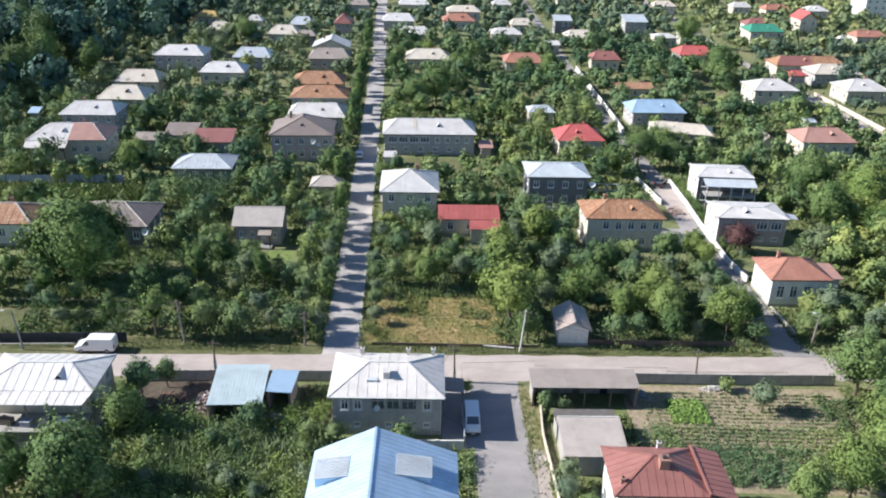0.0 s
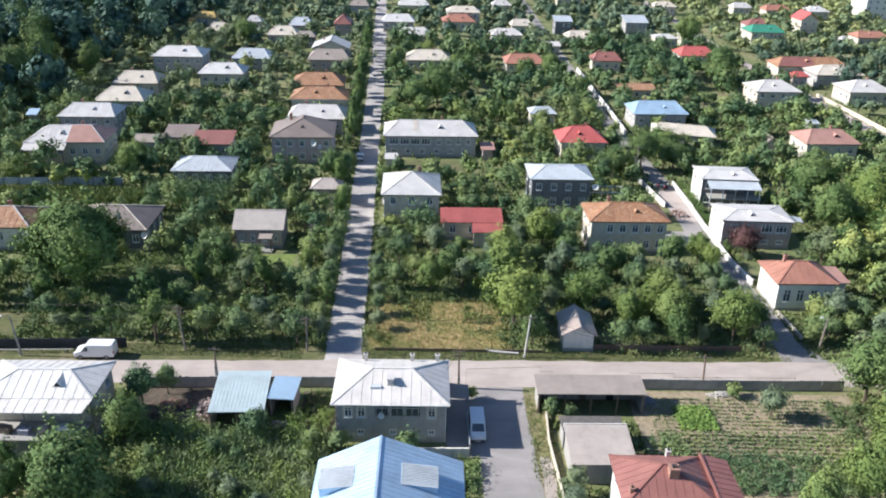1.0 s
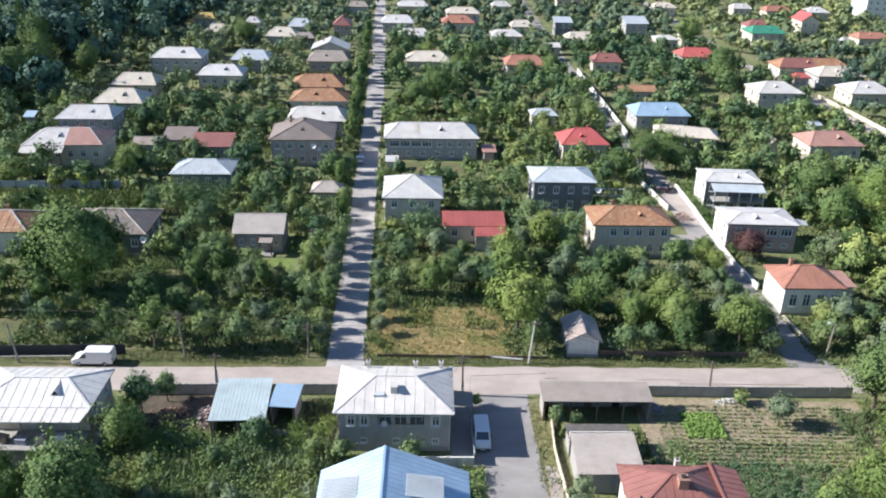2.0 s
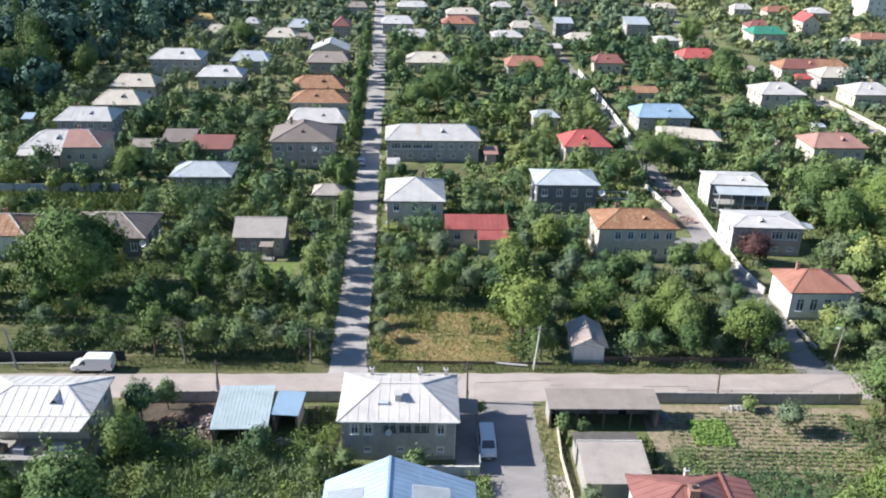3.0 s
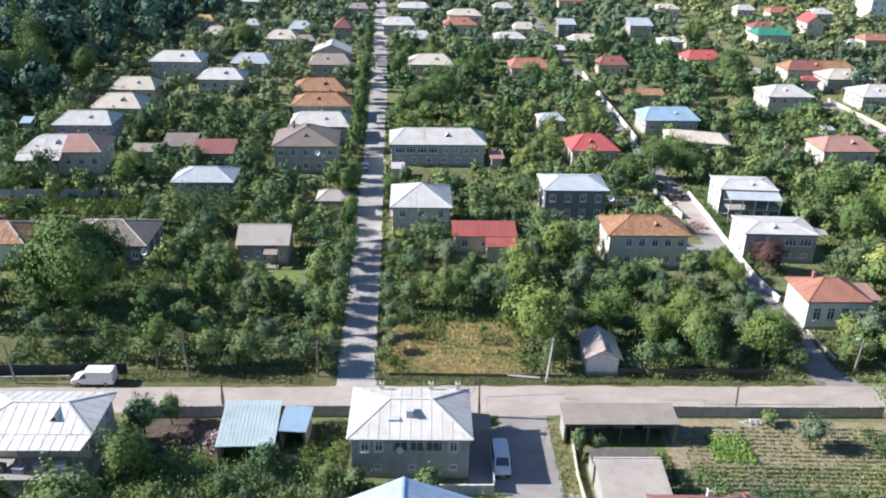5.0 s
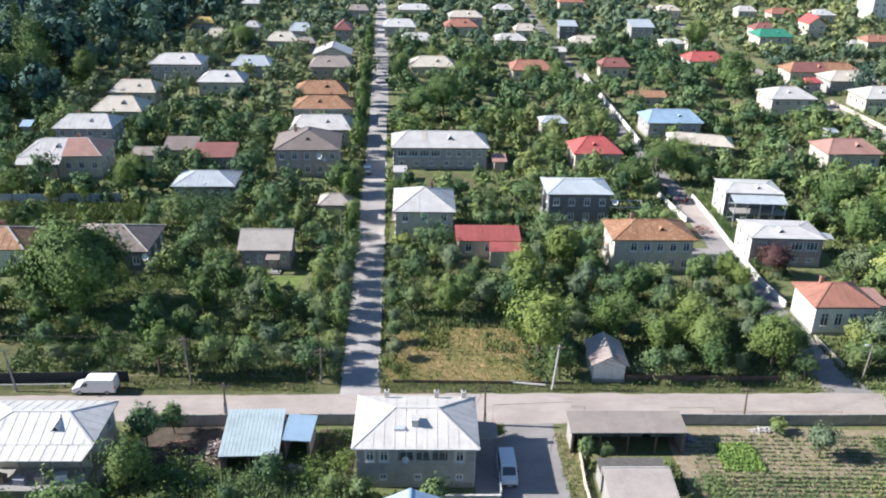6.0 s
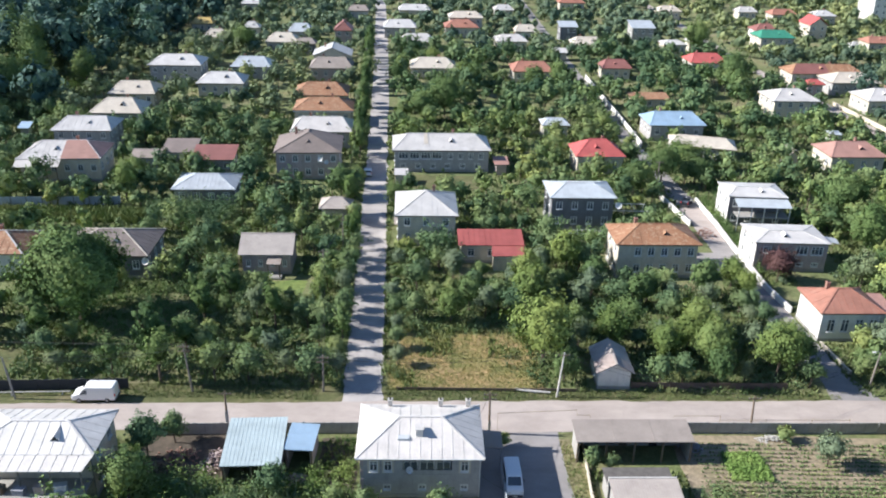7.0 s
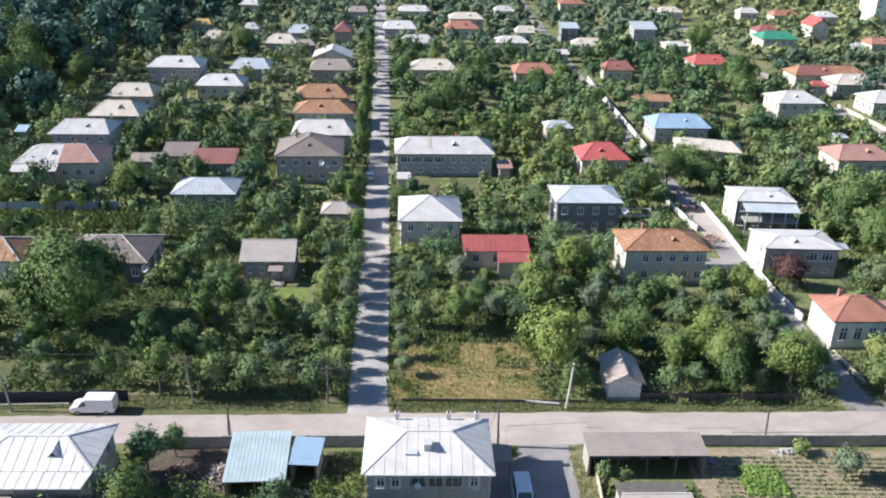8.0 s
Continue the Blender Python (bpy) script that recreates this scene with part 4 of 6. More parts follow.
# dark stone front puts the shade under the veranda into its colour
ob = house(65.0, 57.6, 76.0, 8.0, 5.9, 0.6, "white", "lime", "whitewashed two-storey house with flat white roof and veranda", turn=-2, run=2.5, front=4, chimney=False, over=0.3, sides=1, front_wall="darkstone")
part("veranda_roof", Shape().slab([(-4.4, -6.8, 4.9), (5.4, -6.8, 4.9), (5.4, -3.8, 5.6), (-4.4, -3.8, 5.6)], 0.08), "pale", ob)
posts(ob, [(-4.1 + 2.3 * k, -6.6) for k in range(5)], 0, 4.85, "frame", 0.07)
part("veranda_floor", Shape().box(-4.2, 5.3, -6.7, -3.75, 2.7, 2.9), "concrete", ob)
ob = house(64.4, 14.7, 73.7, 8.0, 4.7, 1.9, "orange", "lime", "whitewashed house with an orange-red metal hip roof", turn=2, seams=1.0, run=3.7, front_wins=[(0.9 + 2.0 * k, 2.1 + 2.0 * k, 1.5, 3.5) for k in range(4)], sides=0, dormer="", storeys=1)
part("annex_wall", Shape().box(4.2, 7.0, -1.6, 2.4, 0, 3.9), "plaster", ob)
part("annex_roof", Shape().slab([(4.1, -2.0, 3.95), (7.4, -2.0, 3.95), (7.2, 2.7, 4.4), (4.1, 2.7, 4.5)], 0.09), "pink", ob)

# brown house with a clipped front slope beside the street
ob = house(-22.6, 77.9, -8.6, 12.5, 6.0, 2.9, "brown", "pinktuff", "pink tuff two-storey house with a brown hip roof", axis="y", run=5.0, front=5, turn=4)
dish_parts(ob, 2.6, -6.3, 4.6, 0.55)
dish_parts(ob, 3.9, -6.3, 3.9, 0.5)

# one long house, its roof half white and half faded red
ob = house(-73.4, 73.6, -56.8, 11.0, 4.9, 2.3, "white", "plaster", "long plastered house, roof half white and half faded red", storeys=1, turn=5, run=4, seams=1.0, front=6)
X, Y, m = 8.3, 5.5, 0.4
for pts in ([(m, -Y, 4.9), (X, -Y, 4.9), (X - 4, 0, 7.2), (m, 0, 7.2)], [(X, Y, 4.9), (m, Y, 4.9), (m, 0, 7.2), (X - 4, 0, 7.2)], [(X, -Y, 4.9), (X, Y, 4.9), (X - 4, 0, 7.2)]):
    part("red_roof_half", Shape().slab([(x, y, z + 0.06) for x, y, z in pts], 0.05), "pink", ob, "faded red sheet half of the roof")
part("veranda_roof", Shape().slab([(-8.3, -7.6, 3.9), (0.4, -7.6, 3.9), (0.5, -5.3, 4.85), (-8.2, -5.3, 4.85)], 0.08), "white", ob)
posts(ob, [(-8.0 + 2.0 * k, -7.4) for k in range(5)], 0, 3.85, "timber", 0.08)

# rust-roofed house by the large dark tree
ob = house(-66.0, 29.6, -52.4, 9.2, 4.2, 2.0, "rust", "lime", "whitewashed house with rust-orange roof and white ridge sheets", storeys=1, turn=3, seams=1.2, run=4, cap="white")

# ---- the other houses ----
house(-20.0, 32.8, -11.4, 8.0, 3.6, 2.0, "fibre", "pinktuff", "grey fibre-sheet gable cottage with a small porch roof", style="gable", storeys=1, sides=0, front=4, dormer="", chimney=False, win=(0.75, 1.2), turn=2.0)
house(-47.5, 30.3, -33.4, 11, 4.0, 2.3, "brown", "darkstone", "brown hip-roofed house beside a large dark tree", storeys=1, seams=1.2, run=5.2, chimney=False, cap="cream", turn=2.0)
house(-10.3, 54.7, -4.1, 5.5, 3.0, 1.3, "fibre", "concrete", "small brown hip-roofed hut beside the street", storeys=1, sides=0, front=1, dormer="", chimney=False, win=(0.6, 0.6), name="hut", turn=2.0)
house(-39.1, 61.8, -27.0, 9.5, 3.5, 1.6, "pale", "darkstone", "low house with a pale blue metal hip roof", storeys=1, run=4.0, seams=0.8, dormer="", chimney=False)
house(-74.2, 92.1, -61.1, 10.5, 5.5, 2, "white", "tuff", "grey two-storey house with a white metal roof", seams=1.2)
house(-74.7, 114.1, -61.9, 11.0, 3.6, 2.6, "cream", "tuff", "house with a stained beige metal roof", storeys=1)
house(-77.0, 133.7, -64.6, 10.7, 3.6, 2.4, "cream", "plaster", "house with a cream metal hip roof", storeys=1)
house(-74.3, 159.2, -58.7, 12.0, 6, 2.2, "white", "tuff", "white-roofed house at the wood's edge")
house(-56.8, 146, -43.4, 11.0, 4, 2.2, "white", "plaster", "low house with a white metal hip roof", storeys=1)
house(-52.2, 168.1, -40.2, 10.3, 4.1, 2.3, "pale", "tuff", "grey house with a pale blue hip roof", storeys=1)
house(-53.5, 81.8, -46.8, 6.0, 3, 1, "slate", "tuff", "low grey gabled stone outbuilding", style="gable", storeys=1, front=2, dormer="", chimney=False, name="outbuilding")
house(-48.1, 85.3, -40.8, 6.5, 3.2, 1.2, "brown", "tuff", "outbuilding with a brown sheet roof", style="mono", storeys=1, front=2, dormer="", chimney=False, name="outbuilding")
house(-40.6, 80.7, -31.5, 7.0, 3.2, 1.2, "maroon", "tuff", "outbuilding with a dull red sheet roof", style="mono", storeys=1, front=3, dormer="", chimney=False, name="outbuilding")
house(-22.8, 99.7, -8.6, 11.0, 4.1, 2.2, "white", "tuff", "house with a white metal hip roof beside the street", storeys=1)
house(-25.3, 118.6, -10.1, 10.5, 4.1, 2.2, "rust", "plaster", "long house with a rust-orange roof and white eaves", storeys=1, cap="rust")
house(-28.0, 136.3, -13.1, 12.0, 3.6, 2.4, "rust", "plaster", "house with a patchy orange rusty roof", storeys=1)
house(-28.4, 168.7, -15.0, 11.5, 4.1, 2.4, "slate", "pinktuff", "house with a dull grey-pink hip roof", storeys=1)
house(-30.0, 187.7, -17.1, 11.1, 4.1, 2.6, "white", "plaster", "house with a white gabled roof", style="gable", axis="y", storeys=1, dormer="")
house(4.0, 45.1, 14.9, 11.6, 5.8, 2.5, "white", "plaster", "house with a white pyramid metal roof beside the street", style="pyramid", seams=0.9, dormer="", front=3, turn=2.0)
house(14.8, 38.6, 25.7, 4.8, 3.4, 0.9, "dullred", "plaster", "low building with a dull red sheet roof among trees", style="mono", storeys=1, seams=0.9, dormer="", chimney=False, turn=2.0)
house(1.6, 84.3, 22.8, 11, 5.0, 2.2, "white", "tuff", "long two-storey house with a white metal roof and rust streak", seams=0.8, bars=2, front_wins=[(0.8 + 2.4 * k, 2.9 + 2.4 * k, 2.9, 4.4) for k in range(4)] + [(11.4 + 2.2 * k, 12.5 + 2.2 * k, 2.9, 4.3) for k in range(4)] + [(1.2 + 3.2 * k, 2.4 + 3.2 * k, 0.8, 2.0) for k in range(6)])
house(31.4, 53.3, 43.6, 9.2, 6.5, 1.3, "pale", "darkstone", "dark stone two-storey house with a grey metal roof", seams=0.9, front=4, dormer="", chimney=False, turn=2.0)
house(39.7, 34.1, 53.5, 8.6, 6, 1.9, "rust", "plaster", "two-storey plastered house with a rusty orange roof", seams=1.4, front=6, run=4.5, turn=2.0)
house(63.1, 111.6, 77.2, 10.5, 4.1, 2.2, "blue", "tuff", "house with a bright blue metal hip roof", storeys=1, seams=1.0)
house(41.1, 85.4, 52.0, 9.4, 4.1, 2.6, "red", "plaster", "house with a bright red metal hip roof", storeys=1, seams=1.0)
house(64.7, 99.6, 79.9, 8, 3.0, 1.5, "cream", "concrete", "long low building with a pale curved-looking roof", storeys=1, dormer="", chimney=False, turn=-14)
house(98.0, 89.0, 110.9, 10.0, 4, 2.2, "pink", "plaster", "house with a faded red hip roof", storeys=1)
house(101.3, 133.3, 114.2, 11.0, 5.5, 2.2, "white", "plaster", "house with a white metal roof and satellite dishes", storeys=2)
house(130.9, 141.3, 143.9, 11.2, 4.1, 2.4, "white", "plaster", "house with a pale metal hip roof", storeys=1)
house(36.8, 111.7, 43.7, 5.9, 3.5, 1.2, "pale", "plaster", "small outbuilding with a pale metal roof", storeys=1, front=2, dormer="", chimney=False, name="outbuilding")
house(2.4, 174.3, 17.1, 11.0, 3.6, 2.4, "cream", "plaster", "low house with a cream metal hip roof", storeys=1)
house(34.4, 172.4, 47.3, 11.0, 3.6, 2.2, "orange", "plaster", "low house with a dull red roof among trees", storeys=1)
house(63.4, 178.1, 72.9, 8.2, 4, 2.2, "maroon", "plaster", "low house with a dark red roof", storeys=1)
house(65.0, 142.4, 76.2, 5.0, 3, 0.8, "rust", "plaster", "long low shed with a rusty roof", style="mono", storeys=1, dormer="", chimney=False, name="shed")
house(95.4, 191.7, 107.9, 10.8, 3.6, 2.4, "red", "lime", "white house with a vivid red metal roof", storeys=1)
house(132.6, 232.2, 146.2, 11.2, 5.5, 2.2, "green", "plaster", "plastered house with a green metal roof")
house(122.7, 175.6, 146.4, 10.0, 4.1, 2.2, "rust", "plaster", "long house with an orange-red roof", storeys=1)
house(130.4, 163.6, 145.9, 10.5, 4.1, 2.2, "cream", "tuff", "dark stone house with a cream hip roof", storeys=1)
house(163.3, 262.3, 171.5, 11.0, 6, 3, "red", "plaster", "tall gabled house with a red roof", style="gable", axis="y", dormer="", chimney=False)
house(-86.0, 247.6, -77.3, 7.5, 3.6, 2, "yellow", "plaster", "house with a yellow metal roof", storeys=1)
house(-73.8, 219.9, -65.4, 7.2, 3.6, 2.4, "cream", "plaster", "house with a striped cream and rust roof", storeys=1)
house(-64.4, 241.4, -57.7, 5.8, 3.6, 2, "white", "plaster", "small house with a white roof", storeys=1)
house(-50.2, 212.9, -38.6, 10.0, 3.6, 2.6, "cream", "plaster", "house with a pale cream roof", storeys=1)
house(-45.9, 234.7, -36.3, 8.3, 3.6, 2.6, "pale", "tuff", "house with a grey-blue hip roof", storeys=1)
house(-27.6, 228, -20.7, 10.0, 5.5, 3, "maroon", "pinktuff", "tall narrow house with a dark red roof", axis="y")
house(-10.4, 245.6, 2.6, 11.0, 4.1, 2.4, "white", "tuff", "house with a white hip roof and dark walls", storeys=1)
house(-2.3, 219.2, 9.5, 10.0, 3.6, 2.2, "white", "plaster", "low house with a white roof", storeys=1)
house(13.6, 249.1, 27.3, 10.5, 4.1, 2.4, "orange", "plaster", "house with an orange hip roof", storeys=1)
house(32.4, 223.7, 44.3, 10.2, 3.6, 1.8, "white", "plaster", "low house with a white flat-looking roof", storeys=1)
house(41.2, 246.1, 50.0, 7.6, 3.6, 2.2, "cream", "plaster", "house with a beige hip roof", storeys=1)
house(58.2, 244.2, 65.7, 7.0, 6, 1.3, "pale", "darkstone", "tall grey house with a pale sheet roof", style="mono", dormer="", chimney=False, front=3)
house(60.3, 220.2, 71.8, 9.9, 3.6, 2.2, "cream", "plaster", "house with a cream hip roof", storeys=1)
house(86.6, 245.4, 96.2, 8.4, 6, 1.8, "pale", "concrete", "raw block house with a pale sheet roof", style="mono", dormer="", chimney=False, front=3)
house(105.4, 231.3, 112.8, 6.3, 3.6, 2, "white", "plaster", "small house with a white roof", storeys=1)
house(139.8, 257.8, 150.3, 8.8, 4.1, 2.2, "maroon", "lime", "white house with a dark red roof", storeys=1)
house(175.1, 234.5, 187.7, 9.0, 4.1, 1.8, "orange", "plaster", "long house with an orange roof", storeys=1)
house(212.6, 311, 237.9, 16.0, 12.5, 1.5, "white", "lime", "large white apartment building with many windows", storeys=4, front=7, dormer="", chimney=False, turn=2)
house(-6.6, 292.1, 7.5, 10.0, 4.1, 2, "white", "plaster", "far house with a white metal roof", storeys=1)
house(23.4, 83.3, 26.6, 4, 2.6, 0.6, "pink", "pinktuff", "small shed with a faded pink roof beside the long house", style="mono", storeys=1, front=1, sides=0, dormer="", chimney=False, name="shed")
house(2.4, 76.4, 5.3, 3.2, 2.2, 0.4, "white", "plaster", "small white-roofed booth beside the street", style="mono", storeys=1, front=0, sides=0, dormer="", chimney=False, name="shed", over=0.2)
house(90.6, 93.7, 93.6, 5.0, 2.6, 1.3, "slate", "plaster", "small grey gabled shed among trees", style="gable", axis="y", storeys=1, front=1, sides=0, dormer="", chimney=False, name="shed")
house(106.2, 108.5, 109.3, 2.6, 3.5, 0.4, "pale", "lime", "small whitewashed shed with flat pale roof", style="mono", storeys=1, front=1, sides=0, dormer="", chimney=False, name="shed", over=0.2)
house(121.8, 161, 127.4, 4.8, 4, 1.2, "red", "pinktuff", "small house with a vivid red roof beside rubble", storeys=1, front=2, dormer="", chimney=False)
house(-86.4, 101.8, -83.7, 3.0, 3, 0.8, "sky", "concrete", "small shed with a pale blue roof at the wood edge", style="mono", storeys=1, front=1, sides=0, dormer="", chimney=False, name="shed")
house(-39.0, 208.4, -31.6, 6.4, 4, 1.6, "slate", "darkstone", "dark house with a grey roof behind trees", storeys=1, dormer="", chimney=False)
house(93.6, 222.1, 102.6, 7.7, 4, 1.2, "white", "plaster", "low house with a flat white roof", storeys=1, dormer="", chimney=False)
house(50.9, 207.5, 56.7, 5.0, 3, 0.8, "white", "plaster", "small shed with a white sheet roof", style="mono", storeys=1, front=1, sides=0, dormer="", chimney=False, name="shed")
house(36.3, 302.3, 45.4, 7.8, 3.6, 2, "white", "plaster", "far house with a white hip roof", storeys=1)
house(-28.2, 287.4, -19.3, 7.7, 4.1, 2, "slate", "tuff", "far house with a grey hip roof", storeys=1)
house(15.3, 261.4, 29.5, 10.0, 6, 2, "cream", "plaster", "far two-storey house with cream walls")
house(151.3, 313.4, 160.3, 7.8, 3.6, 2, "white", "plaster", "far house with a white sheet roof", storeys=1)
house(164.9, 307.5, 176.7, 9.0, 3.6, 2, "orange", "plaster", "far house with an orange-red roof", storeys=1)
house(165.9, 229, 169.9, 3.6, 4, 1.2, "white", "lime", "narrow whitewashed house with a pale roof", storeys=1, front=1, dormer="", chimney=False)
house(112.1, 306.5, 122.9, 9.0, 4.1, 2, "cream", "plaster", "far house with a cream hip roof", storeys=1)
house(-78.2, 301.1, -68.9, 8.0, 4.1, 2, "white", "plaster", "far house with a white metal hip roof", storeys=1)
house(69.0, 327.5, 81.9, 9.0, 4.1, 2, "orange", "plaster", "far house with a red hip roof", storeys=1)
house(182.4, 303, 193.2, 9.3, 4, 2, "white", "plaster", "far house with a pale metal roof", storeys=1)

ob = HOUSES["house with a white metal roof and satellite dishes"]
dish_parts(ob, 2.6, -5.4, 2.6, 0.6)
dish_parts(ob, 4.4, -5.4, 2.4, 0.5)
ob = HOUSES["long two-storey house with a white metal roof and rust streak"]
streak = [(x, y, 7.2 - 2.2 * abs(y) / 5.5 + 0.05) for x, y in ((-3.8, -3.6), (-2.8, -3.4), (-3.0, -0.1), (-3.7, -0.1))]
part("rusted_sheet", Shape().slab(streak, 0.03), "cream", ob, "rusted strip of roof sheet")
for label, half, y, z in (("house with a bright red metal hip roof", 5.3, -4.62, 3.75), ("long house with a rust-orange roof and white eaves", 7.5, -5.2, 3.72)):
    part("fascia_board", Shape().bar((-half, y, z), (half, y, z), 0.1, 0.34), "frame", HOUSES[label], "white painted fascia board")
ob = HOUSES["long house with an orange-red roof"]
for sy in (-1, 1):
    pts = [(-11.8, sy * 5.0, 4.14), (0.6, sy * 5.0, 4.14), (0.6, 0, 6.34), (-8.6, 0, 6.34)]
    part("dark_red_half", Shape().slab(pts if sy < 0 else pts[::-1], 0.03), "maroon", ob, "dull dark red half of the roof")
ob = HOUSES["brown hip-roofed house beside a large dark tree"]
dish_parts(ob, 6.6, -5.3, 3.0, 0.6)
ob = HOUSES["dark stone two-storey house with a grey metal roof"]
dish_parts(ob, 6.4, -4.5, 5.0, 0.6)
part("porch_roof", Shape().slab([(-15.4, 31.6, 2.6), (-13.2, 31.6, 2.6), (-13.2, 33.4, 3.1), (-15.4, 33.4, 3.1)], 0.07), "slate", thing("porch", pose(0, 0, 0), "small timber porch with sheet roof", "porch"))
porch = bpy.data.objects["porch"]
posts(porch, [(-15.2, 31.8), (-13.4, 31.8)], 0, 2.6)
part("step", Shape().box(-15.4, -13.2, 31.4, 33.2, 0, 0.3), "concrete", porch)

# ---- walls and fences ----


def panel_fence(name, pts, high, material, label, panel=2.5, thick=0.12, gap=0.03, post="paleconc"):
    """A wall of separate panels between posts along a line."""
    x0, y0 = pts[0]
    ob = thing(name, pose(x0, y0, 0), label, "fence")
    rnd = random.Random(len(label))
    meshes = {}
    for (ax, ay), (bx, by) in zip(pts, pts[1:]):
        d = Vector((bx - ax, by - ay, 0))
        n = max(1, round(d.length / panel))
        a = math.atan2(d.y, d.x)
        w = d.length / n
        key = round(w, 3)
        if key not in meshes:
            meshes[key] = (mesh_of(Shape().box(gap, w - gap, -thick / 2, thick / 2, 0.02, high), "panel", MAT[material]),
                           mesh_of(Shape().box(-0.09, 0.09, -0.1, 0.1, 0, high + 0.08), "post", MAT[post]))
        for k in range(n):
            p = Vector((ax - x0, ay - y0, 0)) + d * (k / n)
            for which, nm in ((0, "panel"), (1, "fence_post")):
                o = new(nm, meshes[key][which])
                o.parent = ob
                o.matrix_basis = pose(p.x, p.y, 0, rnd.uniform(-1, 1), 0, math.degrees(a) + rnd.uniform(-0.5, 0.5))
    return ob


panel_fence("concrete_fence", [(39.8, -6.6), (52, -6.4), (66, -6.0)], 1.5, "concrete", "grey concrete panel fence along the road", 3.0, 0.12, 0.01, "concrete")
panel_fence("concrete_fence", [(-22, -8.6), (-10, -8.0), (2.6, -7.6)], 1.5, "concrete", "shaded grey concrete fence beside the road", 3.0, 0.12, 0.01, "concrete")
panel_fence("navy_fence", [(-90, -2.4), (-43, -0.4), (-26.5, 0.6)], 1.5, "navy", "dark blue sheet-metal fence behind the van", 3.0, 0.05, 0.01, "navy")
panel_fence("white_wall", [(64.4, 23.5), (63.4, 31), (63.2, 47), (63.4, 57), (63.1, 70)], 0.95, "lime", "low whitewashed stone wall along the street", 4.0, 0.35, 0.0, "lime")
panel_fence("white_wall", [(65.7, 6.5), (64.9, 14.2)], 0.6, "plaster", "low broken pale stone wall beside the street", 2.0, 0.3, 0.02, "plaster")
panel_fence("white_wall", [(58.4, 57), (57.6, 62), (56.2, 72)], 1.1, "lime", "low whitewashed stone wall along the street", 4.0, 0.3, 0.0, "lime")
panel_fence("white_wall", [(60.2, 106), (59.9, 124), (59.3, 146), (58.5, 180)], 1.5, "lime", "low whitewashed stone wall along the street", 4.0, 0.3, 0.0, "lime")
panel_fence("grey_fence", [(-86, 60.0), (-72, 60.8), (-49, 62.4)], 1.7, "pale", "pale blue-grey sheet fence behind the orchard", 3.0, 0.06, 0.01, "steel")
panel_fence("drive_wall", [(28.0, -9), (27.6, -18), (28.2, -30), (28.6, -44)], 0.65, "plaster", "low pale wall beside the drive", 3.0, 0.16, 0.0, "plaster")
panel_fence("drive_fence", [(18.6, -20.5), (18.4, -14)], 1.5, "pale", "pale sheet gate beside the drive", 3.0, 0.06, 0.02, "steel")
panel_fence("drive_fence", [(12.6, -21.0), (18.5, -20.8)], 1.3, "lime", "low white garden wall beside the drive", 3.0, 0.2, 0.0, "lime")
panel_fence("white_wall", [(129.4, 108), (128.9, 116), (127.8, 134), (126.4, 152)], 1.1, "plaster", "pale stone wall beside the narrow street", 4.0, 0.3, 0.0, "plaster")

# ---- trees ----
LEAF = np.random.RandomState(4)


def leaf_cards(centres, radii, count, size, rs, flat=0.95, crown=0.75):
    """Corners of many small leaf sprays on the shells of a crown's boughs."""
    centres, radii = np.asarray(centres, float), np.asarray(radii, float)
    which = rs.choice(len(radii), count, p=radii**2 / (radii**2).sum())
    d = rs.normal(size=(count, 3))
    d /= np.linalg.norm(d, axis=1)[:, None]
    r = radii[which] * np.clip(rs.normal(0.78, 0.42, count), 0.05, 1.9)
    p = centres[which] + d * r[:, None] * (1, 1, flat)
    out = p - centres.mean(0)
    out /= np.linalg.norm(out, axis=1)[:, None] + 1e-9
    n = d * 0.25 + out * crown * 1.25 + rs.normal(size=(count, 3)) * 0.3 + (0, 0, 0.15)
    n /= np.linalg.norm(n, axis=1)[:, None]
    a = np.cross(n, rs.normal(size=(count, 3)))
    a /= np.linalg.norm(a, axis=1)[:, None] + 1e-9
    b = np.cross(n, a)
    s = size * rs.uniform(0.45, 1.5, count)[:, None]
    w = s * rs.uniform(0.5, 0.9, count)[:, None]
    droop = n * s * 0.18
    return np.stack([p - a * s - droop, p - b * w + a * s * 0.3, p + a * s * 0.5 + b * w], 1)


def card_mesh(name, cards, material, tones=None):
    """One mesh of leaf sprays; tones: how light or dark the kind of tree is that each spray belongs to, from -1 to 1."""
    n, k = cards.shape[:2]
    me = bpy.data.meshes.new(name)
    me.vertices.add(k * n)
    me.vertices.foreach_set("co", cards.reshape(-1).astype(np.float32))
    me.loops.add(k * n)
    me.loops.foreach_set("vertex_index", np.arange(k * n, dtype=np.int32))
    me.polygons.add(n)
    me.polygons.foreach_set("loop_start", np.arange(0, k * n, k, dtype=np.int32))
    me.update(calc_edges=True)
    if tones is not None:
        me.attributes.new("tone", "FLOAT", "FACE").data.foreach_set("value", np.asarray(tones, np.float32))
    me.materials.append(MAT[material])
    return me


